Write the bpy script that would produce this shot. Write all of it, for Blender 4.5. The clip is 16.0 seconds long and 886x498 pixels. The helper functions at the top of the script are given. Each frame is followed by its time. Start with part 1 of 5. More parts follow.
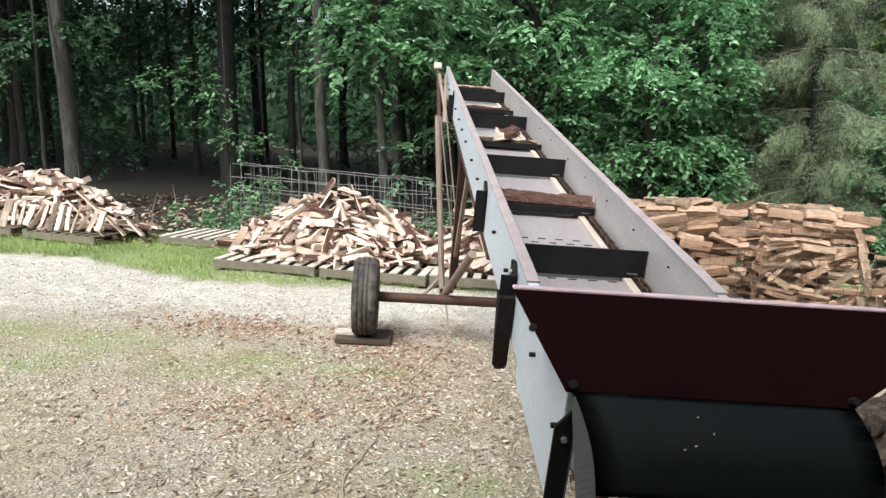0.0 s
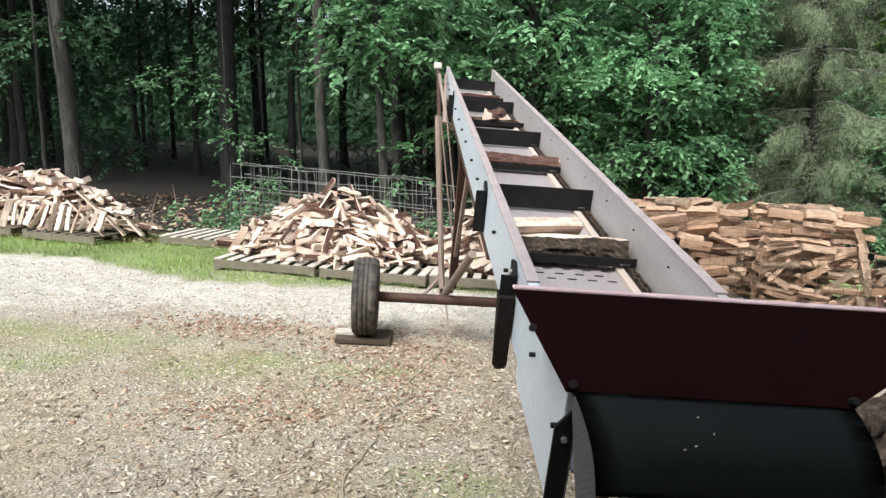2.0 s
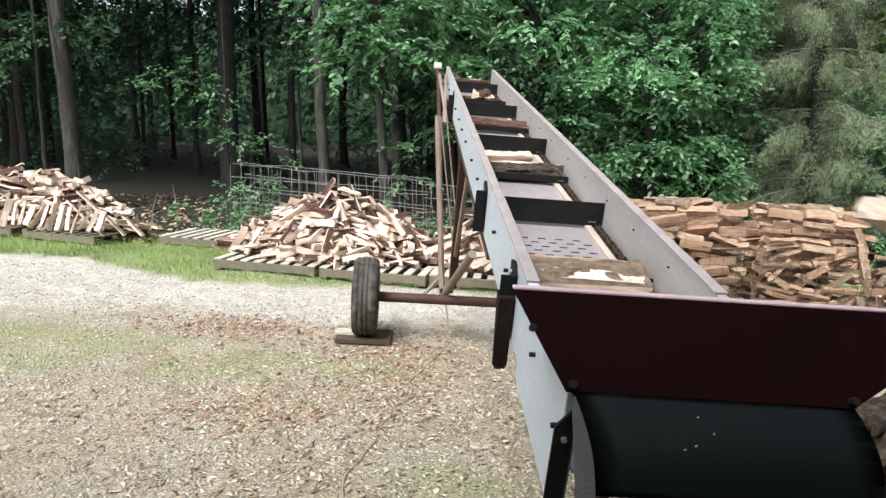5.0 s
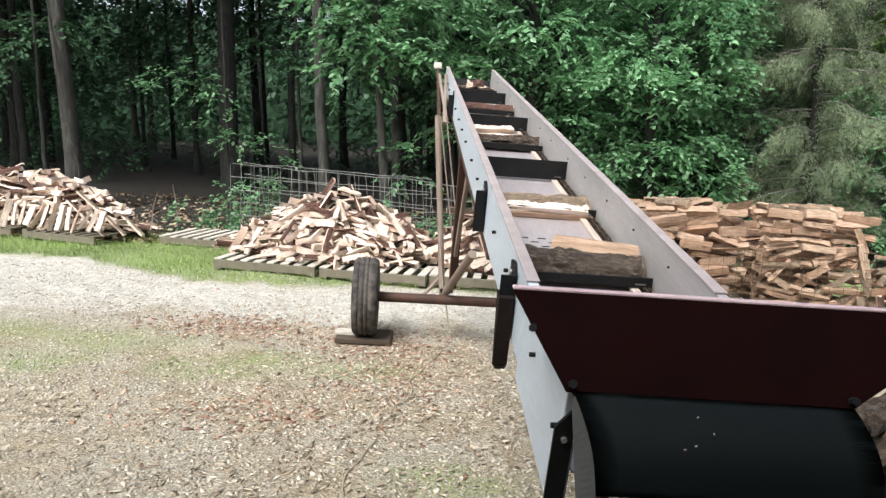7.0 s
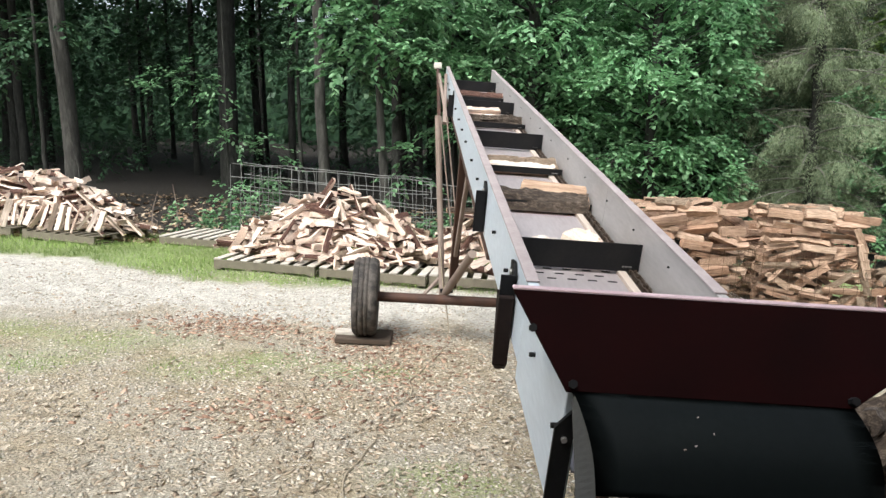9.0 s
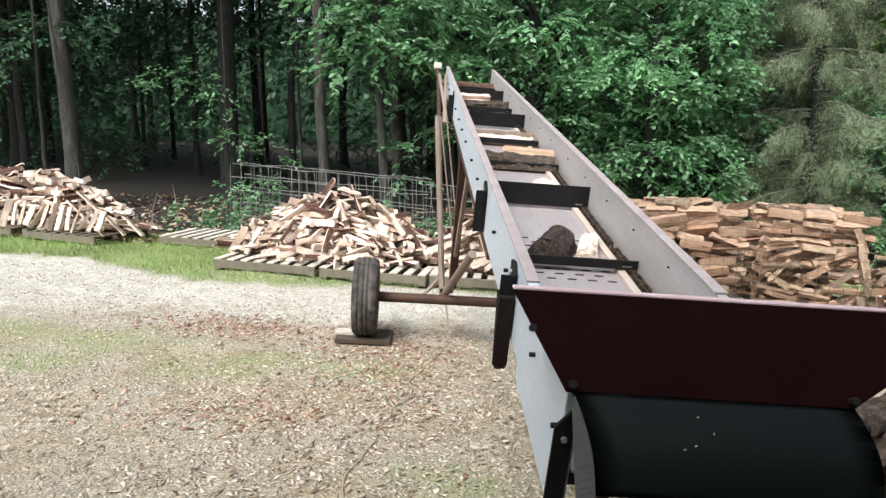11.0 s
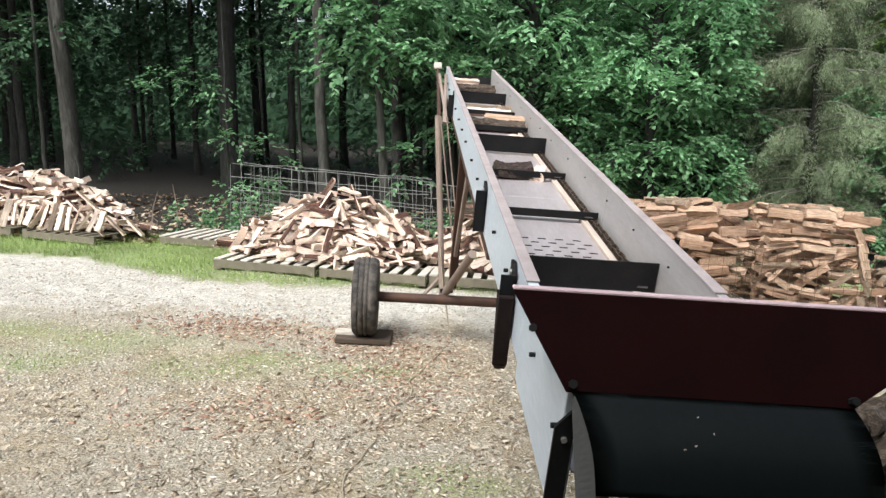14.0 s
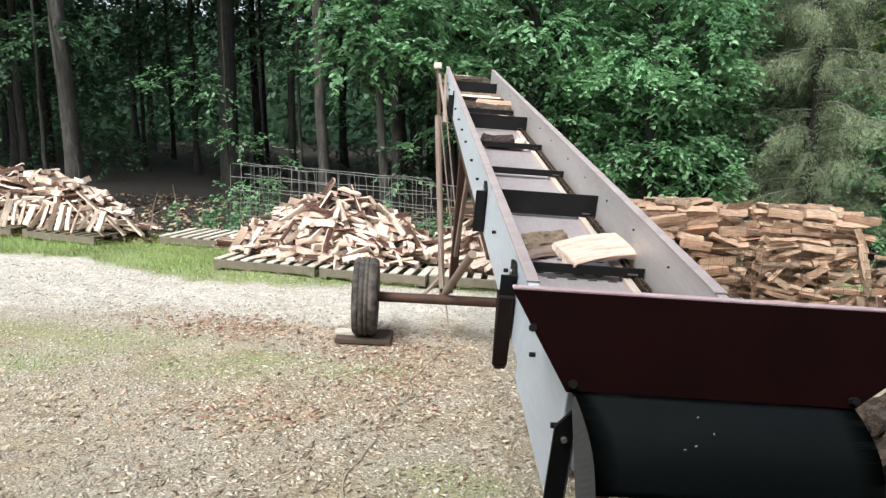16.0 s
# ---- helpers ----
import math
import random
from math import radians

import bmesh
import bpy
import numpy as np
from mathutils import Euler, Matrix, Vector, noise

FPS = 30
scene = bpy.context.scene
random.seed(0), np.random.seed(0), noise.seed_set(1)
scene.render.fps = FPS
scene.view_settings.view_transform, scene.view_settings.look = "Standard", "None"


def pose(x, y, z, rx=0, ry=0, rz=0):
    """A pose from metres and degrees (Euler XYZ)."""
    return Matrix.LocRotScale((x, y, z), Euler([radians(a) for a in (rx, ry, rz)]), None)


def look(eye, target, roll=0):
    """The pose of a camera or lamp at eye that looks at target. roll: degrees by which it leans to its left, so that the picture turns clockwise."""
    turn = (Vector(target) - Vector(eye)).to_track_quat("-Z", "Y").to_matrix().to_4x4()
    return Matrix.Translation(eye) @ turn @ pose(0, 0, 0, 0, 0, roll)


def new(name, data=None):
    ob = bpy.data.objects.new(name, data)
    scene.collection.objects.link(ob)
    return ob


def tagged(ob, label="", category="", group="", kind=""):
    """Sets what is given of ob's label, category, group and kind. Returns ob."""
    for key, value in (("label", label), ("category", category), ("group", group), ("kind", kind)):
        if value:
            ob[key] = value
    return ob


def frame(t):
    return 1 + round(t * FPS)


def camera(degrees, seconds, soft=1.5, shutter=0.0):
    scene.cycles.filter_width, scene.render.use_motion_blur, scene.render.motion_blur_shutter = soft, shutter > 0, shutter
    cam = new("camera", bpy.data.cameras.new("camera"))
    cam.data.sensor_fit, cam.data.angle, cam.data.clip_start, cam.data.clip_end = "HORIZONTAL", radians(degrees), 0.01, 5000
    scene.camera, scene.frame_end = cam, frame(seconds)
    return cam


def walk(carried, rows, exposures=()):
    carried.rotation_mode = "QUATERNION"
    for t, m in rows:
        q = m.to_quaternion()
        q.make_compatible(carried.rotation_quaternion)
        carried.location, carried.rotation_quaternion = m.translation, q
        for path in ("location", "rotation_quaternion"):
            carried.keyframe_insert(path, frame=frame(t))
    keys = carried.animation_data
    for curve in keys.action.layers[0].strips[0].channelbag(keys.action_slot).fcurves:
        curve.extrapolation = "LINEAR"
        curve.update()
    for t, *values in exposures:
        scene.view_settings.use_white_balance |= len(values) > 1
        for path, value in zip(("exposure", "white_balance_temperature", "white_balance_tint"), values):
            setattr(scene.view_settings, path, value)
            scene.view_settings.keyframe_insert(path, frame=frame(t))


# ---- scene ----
cam = camera(66, 16.0, soft=1.4, shutter=0.5)
EYE = (0.0, 0.0, 1.6)
CAM = pose(*EYE, 90 - 8.53, 0, 0)
walk(cam, [(0, CAM), (16, CAM)], exposures=[(0, 0.82, 6200, 7), (16, 0.82, 6200, 7)])

# ---- world and light: bright overcast sky over a clearing ----
SUN_EL, SUN_AZ = radians(52), radians(210)
world = bpy.data.worlds.new("overcast_sky")
scene.world = world
world.use_nodes = True
wn = world.node_tree
sky = wn.nodes.new("ShaderNodeTexSky")
sky.sky_type, sky.sun_disc = "NISHITA", False
sky.sun_elevation, sky.sun_rotation = SUN_EL, SUN_AZ
sky.air_density, sky.dust_density, sky.ozone_density = 1.0, 4.0, 1.0
haze = wn.nodes.new("ShaderNodeHueSaturation")
haze.inputs["Saturation"].default_value = 0.35
wn.links.new(sky.outputs[0], haze.inputs["Color"])
wn.links.new(haze.outputs[0], wn.nodes["Background"].inputs[0])
wn.nodes["Background"].inputs[1].default_value = 0.15
sun = new("sun", bpy.data.lights.new("sun", "SUN"))
sun.data.energy, sun.data.angle, sun.data.color = 2.4, radians(30), (1.0, 0.96, 0.9)
sun.matrix_world = look((math.sin(SUN_AZ) * math.cos(SUN_EL) * 50, math.cos(SUN_AZ) * math.cos(SUN_EL) * 50, math.sin(SUN_EL) * 50), (0, 0, 0))

rng = random.Random(7)


# ---- materials ----
class Nodes:
    """A small builder for node materials."""

    def __init__(self, name, rough=0.7, metal=0.0):
        self.mat = bpy.data.materials.new(name)
        self.mat.use_nodes = True
        self.t = self.mat.node_tree
        self.b = self.t.nodes["Principled BSDF"]
        self.b.inputs["Roughness"].default_value = rough
        self.b.inputs["Metallic"].default_value = metal
        self.co = self.t.nodes.new("ShaderNodeTexCoord")
        self.geo = self.t.nodes.new("ShaderNodeNewGeometry")
        self.obj = self.t.nodes.new("ShaderNodeObjectInfo")

    def link(self, a, b):
        self.t.links.new(a, b)

    def noise(self, scale, detail=4, rough=0.6, stretch=(1, 1, 1), space="Object", distort=0.0, shift=None):
        m = self.t.nodes.new("ShaderNodeMapping")
        m.inputs["Scale"].default_value = stretch
        self.link(self.geo.outputs["Position"] if space == "World" else self.co.outputs[space], m.inputs[0])
        if shift is not None:
            mul = self.math("MULTIPLY", shift, 37.0)
            comb = self.t.nodes.new("ShaderNodeCombineXYZ")
            for k in range(3):
                self.link(mul, comb.inputs[k])
            self.link(comb.outputs[0], m.inputs["Location"])
        n = self.t.nodes.new("ShaderNodeTexNoise")
        n.inputs["Scale"].default_value, n.inputs["Detail"].default_value = scale, detail
        n.inputs["Roughness"].default_value, n.inputs["Distortion"].default_value = rough, distort
        self.link(m.outputs[0], n.inputs["Vector"])
        return n.outputs["Fac"]

    def voronoi(self, scale, space="World", out="Distance", stretch=(1, 1, 1)):
        m = self.t.nodes.new("ShaderNodeMapping")
        m.inputs["Scale"].default_value = stretch
        self.link(self.geo.outputs["Position"] if space == "World" else self.co.outputs[space], m.inputs[0])
        n = self.t.nodes.new("ShaderNodeTexVoronoi")
        n.inputs["Scale"].default_value = scale
        self.link(m.outputs[0], n.inputs["Vector"])
        return n.outputs[out]

    def ramp(self, fac, *stops):
        r = self.t.nodes.new("ShaderNodeValToRGB")
        els = r.color_ramp.elements
        while len(els) < len(stops):
            els.new(0.5)
        for e, (p, c) in zip(els, stops):
            e.position = p
            e.color = (*c, 1) if isinstance(c, tuple) else (c, c, c, 1)
        self.link(fac, r.inputs[0])
        return r.outputs[0]

    def mix(self, fac, a, b, mode="MIX"):
        m = self.t.nodes.new("ShaderNodeMix")
        m.data_type, m.blend_type = "RGBA", mode
        for sock, v in ((m.inputs[0], fac), (m.inputs[6], a), (m.inputs[7], b)):
            if isinstance(v, (int, float)):
                sock.default_value = v
            elif isinstance(v, tuple):
                sock.default_value = (*v, 1)
            else:
                self.link(v, sock)
        return m.outputs[2]

    def pick(self):
        """A number that differs from object to object and from piece to piece."""
        return self.math("FRACT", self.math("ADD", self.obj.outputs["Random"], self.geo.outputs["Random Per Island"]))

    def math(self, op, a, b=0.0, clamp=False):
        m = self.t.nodes.new("ShaderNodeMath")
        m.operation, m.use_clamp = op, clamp
        for sock, v in zip(m.inputs, (a, b)):
            if isinstance(v, (int, float)):
                sock.default_value = v
            else:
                self.link(v, sock)
        return m.outputs[0]

    def color(self, c):
        if isinstance(c, tuple):
            self.b.inputs["Base Color"].default_value = (*c, 1)
        else:
            self.link(c, self.b.inputs["Base Color"])
        return self

    def rough(self, r):
        self.link(r, self.b.inputs["Roughness"])
        return self

    def bump(self, h, strength=0.4, dist=0.01):
        b = self.t.nodes.new("ShaderNodeBump")
        b.inputs["Strength"].default_value, b.inputs["Distance"].default_value = strength, dist
        self.link(h, b.inputs["Height"])
        self.link(b.outputs[0], self.b.inputs["Normal"])
        return self

    def attr(self, name):
        a = self.t.nodes.new("ShaderNodeAttribute")
        a.attribute_name = name
        return a


def worn(name, base, stain, rough=0.5, metal=0.0, scale=6, amount=0.5, stretch=(1, 1, 1), bump=0.2, spec=0.5):
    """A surface with broad stains and fine grain."""
    m = Nodes(name, rough, metal)
    big = m.noise(scale, 6, 0.65, stretch)
    fine = m.noise(scale * 14, 4, 0.6, stretch)
    fac = m.ramp(big, (0.4, 0.0), (0.75, amount))
    c = m.mix(fac, base, stain)
    c = m.mix(m.ramp(fine, (0.3, 0.0), (0.8, 0.35)), c, tuple(v * 0.65 for v in base))
    m.color(c)
    m.b.inputs["Specular IOR Level"].default_value = spec
    m.rough(m.math("ADD", m.math("MULTIPLY", fine, 0.25), rough - 0.1))
    m.bump(fine, bump, 0.004)
    return m.mat


def make_wood_inner():
    m = Nodes("split_wood", 0.8)
    shift = m.pick()
    grain = m.noise(14, 6, 0.65, (5, 0.5, 5), shift=shift)
    broad = m.noise(5, 3, 0.6, shift=shift)
    c = m.ramp(grain, (0.28, (0.36, 0.27, 0.215)), (0.48, (0.72, 0.62, 0.545)), (0.72, (0.88, 0.82, 0.765)))
    tone = m.ramp(shift, (0.0, (1.0, 0.95, 0.9)), (0.3, (0.9, 0.77, 0.68)), (0.5, (1.0, 0.97, 0.95)), (0.7, (0.88, 0.7, 0.6)), (0.85, (1.0, 0.92, 0.84)), (1.0, (0.92, 0.8, 0.68)))
    c = m.mix(0.8, c, tone, "MULTIPLY")
    c = m.mix(m.ramp(broad, (0.52, 0.0), (0.8, 0.5)), c, (0.34, 0.26, 0.2))
    return m.color(c).bump(grain, 0.6, 0.01).mat


def make_weathered_inner():
    m = Nodes("seasoned_split_wood", 0.85)
    shift = m.pick()
    grain = m.noise(14, 6, 0.65, (5, 0.5, 5), shift=shift)
    broad = m.noise(5, 3, 0.6, shift=shift)
    c = m.ramp(grain, (0.28, (0.2, 0.135, 0.1)), (0.5, (0.47, 0.355, 0.275)), (0.75, (0.72, 0.58, 0.48)))
    tone = m.ramp(shift, (0.0, (0.62, 0.5, 0.43)), (0.4, (1.0, 0.88, 0.76)), (0.7, (0.72, 0.54, 0.42)), (1.0, (1.0, 0.93, 0.84)))
    c = m.mix(0.85, c, tone, "MULTIPLY")
    c = m.mix(m.ramp(broad, (0.5, 0.0), (0.8, 0.5)), c, (0.2, 0.15, 0.1))
    return m.color(c).bump(grain, 0.6, 0.01).mat


def make_bark(name, dark, light, scale=20, stretch=(2.2, 0.9, 2.2), strength=1.0):
    m = Nodes(name, 0.95)
    shift = m.pick()
    n = m.noise(scale, 6, 0.7, stretch, shift=shift, distort=0.4)
    blot = m.noise(3, 3, 0.6, shift=shift)
    c = m.ramp(n, (0.3, tuple(v * 0.4 for v in dark)), (0.5, dark), (0.75, light))
    c = m.mix(m.ramp(blot, (0.5, 0.0), (0.75, 0.5)), c, tuple(v * 0.8 for v in light))
    return m.color(c).bump(n, strength, 0.02).mat


def make_leaf(name, a, b, c2, rough=0.5, trans=0.3, spec=0.3):
    m = Nodes(name, rough)
    r = m.geo.outputs["Random Per Island"]
    col = m.ramp(r, (0.0, a), (0.5, b), (1.0, c2))
    # broad patches: leaf tone variation plus some shading painted into the colour
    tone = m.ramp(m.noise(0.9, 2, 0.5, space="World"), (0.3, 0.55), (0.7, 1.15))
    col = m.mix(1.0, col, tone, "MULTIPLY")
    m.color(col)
    m.b.inputs["Specular IOR Level"].default_value = spec
    tr = m.t.nodes.new("ShaderNodeBsdfTranslucent")
    m.link(col, tr.inputs[0])
    ms = m.t.nodes.new("ShaderNodeMixShader")
    ms.inputs[0].default_value = trans
    m.link(m.b.outputs[0], ms.inputs[1])
    m.link(tr.outputs[0], ms.inputs[2])
    m.link(ms.outputs[0], m.t.nodes["Material Output"].inputs[0])
    return m.mat


WOOD = make_wood_inner()
WOOD_OLD = make_weathered_inner()
BARK = make_bark("oak_bark", (0.065, 0.048, 0.038), (0.3, 0.255, 0.205))
BARK_FED = make_bark("rough_brown_bark", (0.06, 0.042, 0.03), (0.23, 0.18, 0.135), 30, (2.0, 1.0, 2.0), 1.2)
BARK_DARK = make_bark("dark_rough_bark", (0.045, 0.028, 0.023), (0.13, 0.09, 0.072), 26, strength=1.4)
BARK_OLD = make_bark("dry_brown_bark", (0.2, 0.145, 0.1), (0.38, 0.295, 0.21))
BARK_RED = make_bark("reddish_inner_bark", (0.085, 0.04, 0.029), (0.19, 0.1, 0.07))
# both trunk barks are lowered further to make up for missing canopy shade
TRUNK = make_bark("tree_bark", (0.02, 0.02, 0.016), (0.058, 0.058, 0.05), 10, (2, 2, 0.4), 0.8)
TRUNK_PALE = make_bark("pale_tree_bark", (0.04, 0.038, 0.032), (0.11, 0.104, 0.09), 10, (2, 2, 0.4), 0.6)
TWIG_GREY = make_bark("dead_grey_twig", (0.16, 0.15, 0.13), (0.3, 0.285, 0.25), 16)
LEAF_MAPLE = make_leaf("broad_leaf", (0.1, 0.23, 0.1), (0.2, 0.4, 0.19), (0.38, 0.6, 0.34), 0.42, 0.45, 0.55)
# yellower leaf for one tree; its sunlight is in the colour
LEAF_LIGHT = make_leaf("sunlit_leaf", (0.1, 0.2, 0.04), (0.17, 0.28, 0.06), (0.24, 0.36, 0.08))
# darker copy of the broad leaf, with the wood's shade put into its colour
LEAF_SHADED = make_leaf("shaded_forest_leaf", (0.04, 0.09, 0.046), (0.06, 0.13, 0.064), (0.096, 0.172, 0.086))
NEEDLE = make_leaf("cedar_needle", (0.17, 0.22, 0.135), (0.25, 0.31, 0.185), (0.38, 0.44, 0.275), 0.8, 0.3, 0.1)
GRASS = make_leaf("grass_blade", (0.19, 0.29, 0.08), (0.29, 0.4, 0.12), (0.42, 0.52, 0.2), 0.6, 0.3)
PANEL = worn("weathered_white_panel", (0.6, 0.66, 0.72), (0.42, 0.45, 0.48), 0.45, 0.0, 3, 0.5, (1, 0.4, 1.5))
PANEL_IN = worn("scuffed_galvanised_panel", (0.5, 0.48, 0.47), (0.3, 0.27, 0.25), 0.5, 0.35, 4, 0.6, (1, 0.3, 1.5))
STEEL_BED = worn("polished_steel_bed", (0.54, 0.49, 0.495), (0.36, 0.3, 0.295), 0.42, 0.5, 3, 0.6, (2, 0.4, 1), 0.05)
BLACK = worn("black_painted_steel", (0.009, 0.009, 0.01), (0.022, 0.02, 0.018), 0.65, 0.0, 8, 0.6, spec=0.15)
BROWN_STEEL = worn("rusty_brown_steel", (0.06, 0.032, 0.024), (0.12, 0.055, 0.03), 0.7, 0.2, 8, 0.7)
TAN_STEEL = worn("tan_weathered_steel", (0.27, 0.21, 0.175), (0.17, 0.11, 0.08), 0.65, 0.1, 8, 0.6)
HANGER = worn("dark_brown_steel", (0.016, 0.011, 0.01), (0.035, 0.02, 0.015), 0.7, 0.0, 8, 0.6, spec=0.1)
MAROON = worn("maroon_painted_plate", (0.0085, 0.0017, 0.0017), (0.004, 0.0013, 0.0013), 0.6, 0.0, 5, 0.8, (1, 1, 1), 0.1, 0.02)
RAIL = worn("worn_pale_edge", (0.42, 0.36, 0.355), (0.22, 0.165, 0.16), 0.5, 0.1, 8, 0.6)
# pale pink carries the highlight on the plate's upward-facing lip
PINK_EDGE = worn("lit_plate_edge", (0.62, 0.46, 0.49), (0.4, 0.24, 0.26), 0.5, 0.1, 8, 0.5)
RUBBER_SHEET = worn("dark_green_rubber_sheet", (0.0075, 0.011, 0.0115), (0.012, 0.016, 0.016), 0.5, 0.0, 5, 0.6, (1, 1, 1), 0.05, 0.2)
GALV = worn("dusty_galvanised_sheet", (0.075, 0.075, 0.072), (0.045, 0.045, 0.043), 0.6, 0.3, 6, 0.5)
TYRE = worn("worn_tyre_rubber", (0.028, 0.025, 0.023), (0.2, 0.17, 0.145), 0.85, 0.0, 12, 0.8)
CHAIN = worn("oiled_chain_steel", (0.06, 0.045, 0.035), (0.12, 0.07, 0.04), 0.5, 0.5, 30, 0.6)
PINE = worn("pine_strip", (0.5, 0.42, 0.36), (0.28, 0.21, 0.17), 0.75, 0.0, 10, 0.6, (3, 0.3, 3))
PALLET = worn("grey_pallet_wood", (0.56, 0.51, 0.45), (0.3, 0.26, 0.21), 0.85, 0.0, 8, 0.7, (1, 4, 4))
PALLET_DARK = worn("dark_pallet_wood", (0.19, 0.165, 0.12), (0.09, 0.08, 0.06), 0.9, 0.0, 8, 0.7)
WIRE = worn("galvanised_wire", (0.3, 0.3, 0.29), (0.16, 0.14, 0.12), 0.5, 0.6, 20, 0.5)
RUST_WIRE = worn("rusted_cage_wire", (0.16, 0.1, 0.06), (0.25, 0.15, 0.08), 0.7, 0.4, 20, 0.5)
BOLT = worn("dull_bolt", (0.5, 0.49, 0.47), (0.1, 0.08, 0.06), 0.45, 0.7, 40, 0.5)
CABLE = worn("dusty_cable", (0.34, 0.28, 0.2), (0.44, 0.38, 0.29), 0.8, 0.0, 12, 0.5)
TIMBER = worn("dark_damp_timber", (0.075, 0.052, 0.036), (0.035, 0.026, 0.02), 0.9, 0.0, 10, 0.6, (1, 5, 5))
CAP = worn("cream_pole_cap", (0.62, 0.58, 0.5), (0.4, 0.36, 0.3), 0.6, 0.0, 20, 0.4)


# ---- mesh helpers ----
def bm_box(bm, cx, cy, cz, sx, sy, sz, m=None, mi=0):
    """A box by its centre and sizes, optionally moved by m."""
    r = bmesh.ops.create_cube(bm, size=1.0, matrix=(m or Matrix()) @ Matrix.Translation((cx, cy, cz)) @ Matrix.Diagonal((sx, sy, sz, 1)))
    if mi:
        for v in r["verts"]:
            for f in v.link_faces:
                f.material_index = mi
    return r["verts"]


def bm_rod(bm, a, b, r, r2=None, seg=10):
    """A rod from a to b."""
    a, b = Vector(a), Vector(b)
    d = b - a
    m = Matrix.Translation((a + b) / 2) @ d.to_track_quat("Z", "Y").to_matrix().to_4x4()
    return bmesh.ops.create_cone(bm, cap_ends=True, segments=seg, radius1=r, radius2=r if r2 is None else r2, depth=d.length, matrix=m)["verts"]


def bm_tube(bm, pts, radii, n=6):
    """One tube through points."""
    pts = [Vector(p) for p in pts]
    rings = []
    for i, p in enumerate(pts):
        d = (pts[min(i + 1, len(pts) - 1)] - pts[max(i - 1, 0)]).normalized()
        s = d.cross(Vector((0.31, 0.2, 0.93))).normalized()
        t = d.cross(s)
        rings.append([bm.verts.new(p + (s * math.cos(2 * math.pi * k / n) + t * math.sin(2 * math.pi * k / n)) * radii[i]) for k in range(n)])
    for p, q in zip(rings, rings[1:]):
        for k in range(n):
            bm.faces.new((p[k], p[(k + 1) % n], q[(k + 1) % n], q[k]))
    bm.faces.new(rings[0][::-1])
    bm.faces.new(rings[-1])
    bmesh.ops.recalc_face_normals(bm, faces=bm.faces)


def bevel(bm, w=0.003, seg=1):
    bmesh.ops.bevel(bm, geom=list(bm.edges), offset=w, segments=seg, affect="EDGES", profile=0.5, clamp_overlap=True)


def mesh_of(bm, name, *mats, smooth=False):
    me = bpy.data.meshes.new(name)
    bm.to_mesh(me)
    bm.free()
    for mt in mats:
        me.materials.append(mt)
    if smooth:
        for p in me.polygons:
            p.use_smooth = True
    return me


def part(name, bm, material, parent, label="", m=None, smooth=False):
    """Links a bmesh as one mesh object under a thing or a part."""
    ob = new(name, bm if isinstance(bm, bpy.types.Mesh) else mesh_of(bm, name, material, smooth=smooth))
    ob.parent = parent
    if m is not None:
        ob.matrix_basis = m
    if label:
        ob["label"] = label
    return ob


def box_part(name, parent, material, c, s, bev=0.003, label="", m=None):
    bm = bmesh.new()
    bm_box(bm, *c, *s)
    if bev:
        bevel(bm, bev)
    return part(name, bm, material, parent, label, m)


def rod_part(name, parent, material, a, b, r, label="", seg=12):
    bm = bmesh.new()
    bm_rod(bm, a, b, r, seg=seg)
    return part(name, bm, material, parent, label, smooth=False)


def raw_mesh(name, verts, faces, mat):
    """A mesh straight from numpy arrays; faces all of one corner count."""
    me = bpy.data.meshes.new(name)
    verts, faces = np.asarray(verts, float), np.asarray(faces, int)
    k = faces.shape[1]
    me.vertices.add(len(verts))
    me.vertices.foreach_set("co", verts.ravel())
    me.loops.add(faces.size)
    me.loops.foreach_set("vertex_index", faces.ravel())
    me.polygons.add(len(faces))
    me.polygons.foreach_set("loop_start", np.arange(0, faces.size, k))
    me.update(calc_edges=True)
    me.validate()
    me.materials.append(mat)
    return me


# ---- ground: one sheet that falls to the right and rises a little to the woods ----
def step(a, b, v):
    u = np.clip((np.asarray(v, float) - a) / (b - a), 0, 1)
    return u * u * (3 - 2 * u)


def ground_z(x, y):
    x, y = np.asarray(x, float), np.asarray(y, float)
    return -0.05 * (np.clip(x, -14, 9) + 0.65) + 0.10 * step(6.2, 8.2, y) + 0.035 * np.clip(y - 11, 0, 60)


def gz(x, y):
    return float(ground_z(x, y))


TILT = math.degrees(math.atan(0.05))


def axis(lo, hi, fine, a, b):
    """Coordinates dense between a and b, widening outwards."""
    mid = list(np.arange(a, b + 1e-6, fine))
    out, w, v = [], fine, b
    while v < hi:
        w *= 1.35
        v += w
        out.append(min(v, hi))
    inn, w, v = [], fine, a
    while v > lo:
        w *= 1.35
        v -= w
        inn.append(max(v, lo))
    return np.array(inn[::-1] + mid + out)


def value_noise(x, y, s, seed):
    """Smooth noise between 0 and 1 on arrays."""
    r = np.random.RandomState(seed)
    tab = r.rand(256, 256)
    u, v = np.asarray(x) * s + 100, np.asarray(y) * s + 100
    i, j = np.floor(u).astype(int), np.floor(v).astype(int)
    a, b = u - i, v - j
    a, b = a * a * (3 - 2 * a), b * b * (3 - 2 * b)
    g = lambda p, q: tab[p % 256, q % 256]
    return (g(i, j) * (1 - a) + g(i + 1, j) * a) * (1 - b) + (g(i, j + 1) * (1 - a) + g(i + 1, j + 1) * a) * b


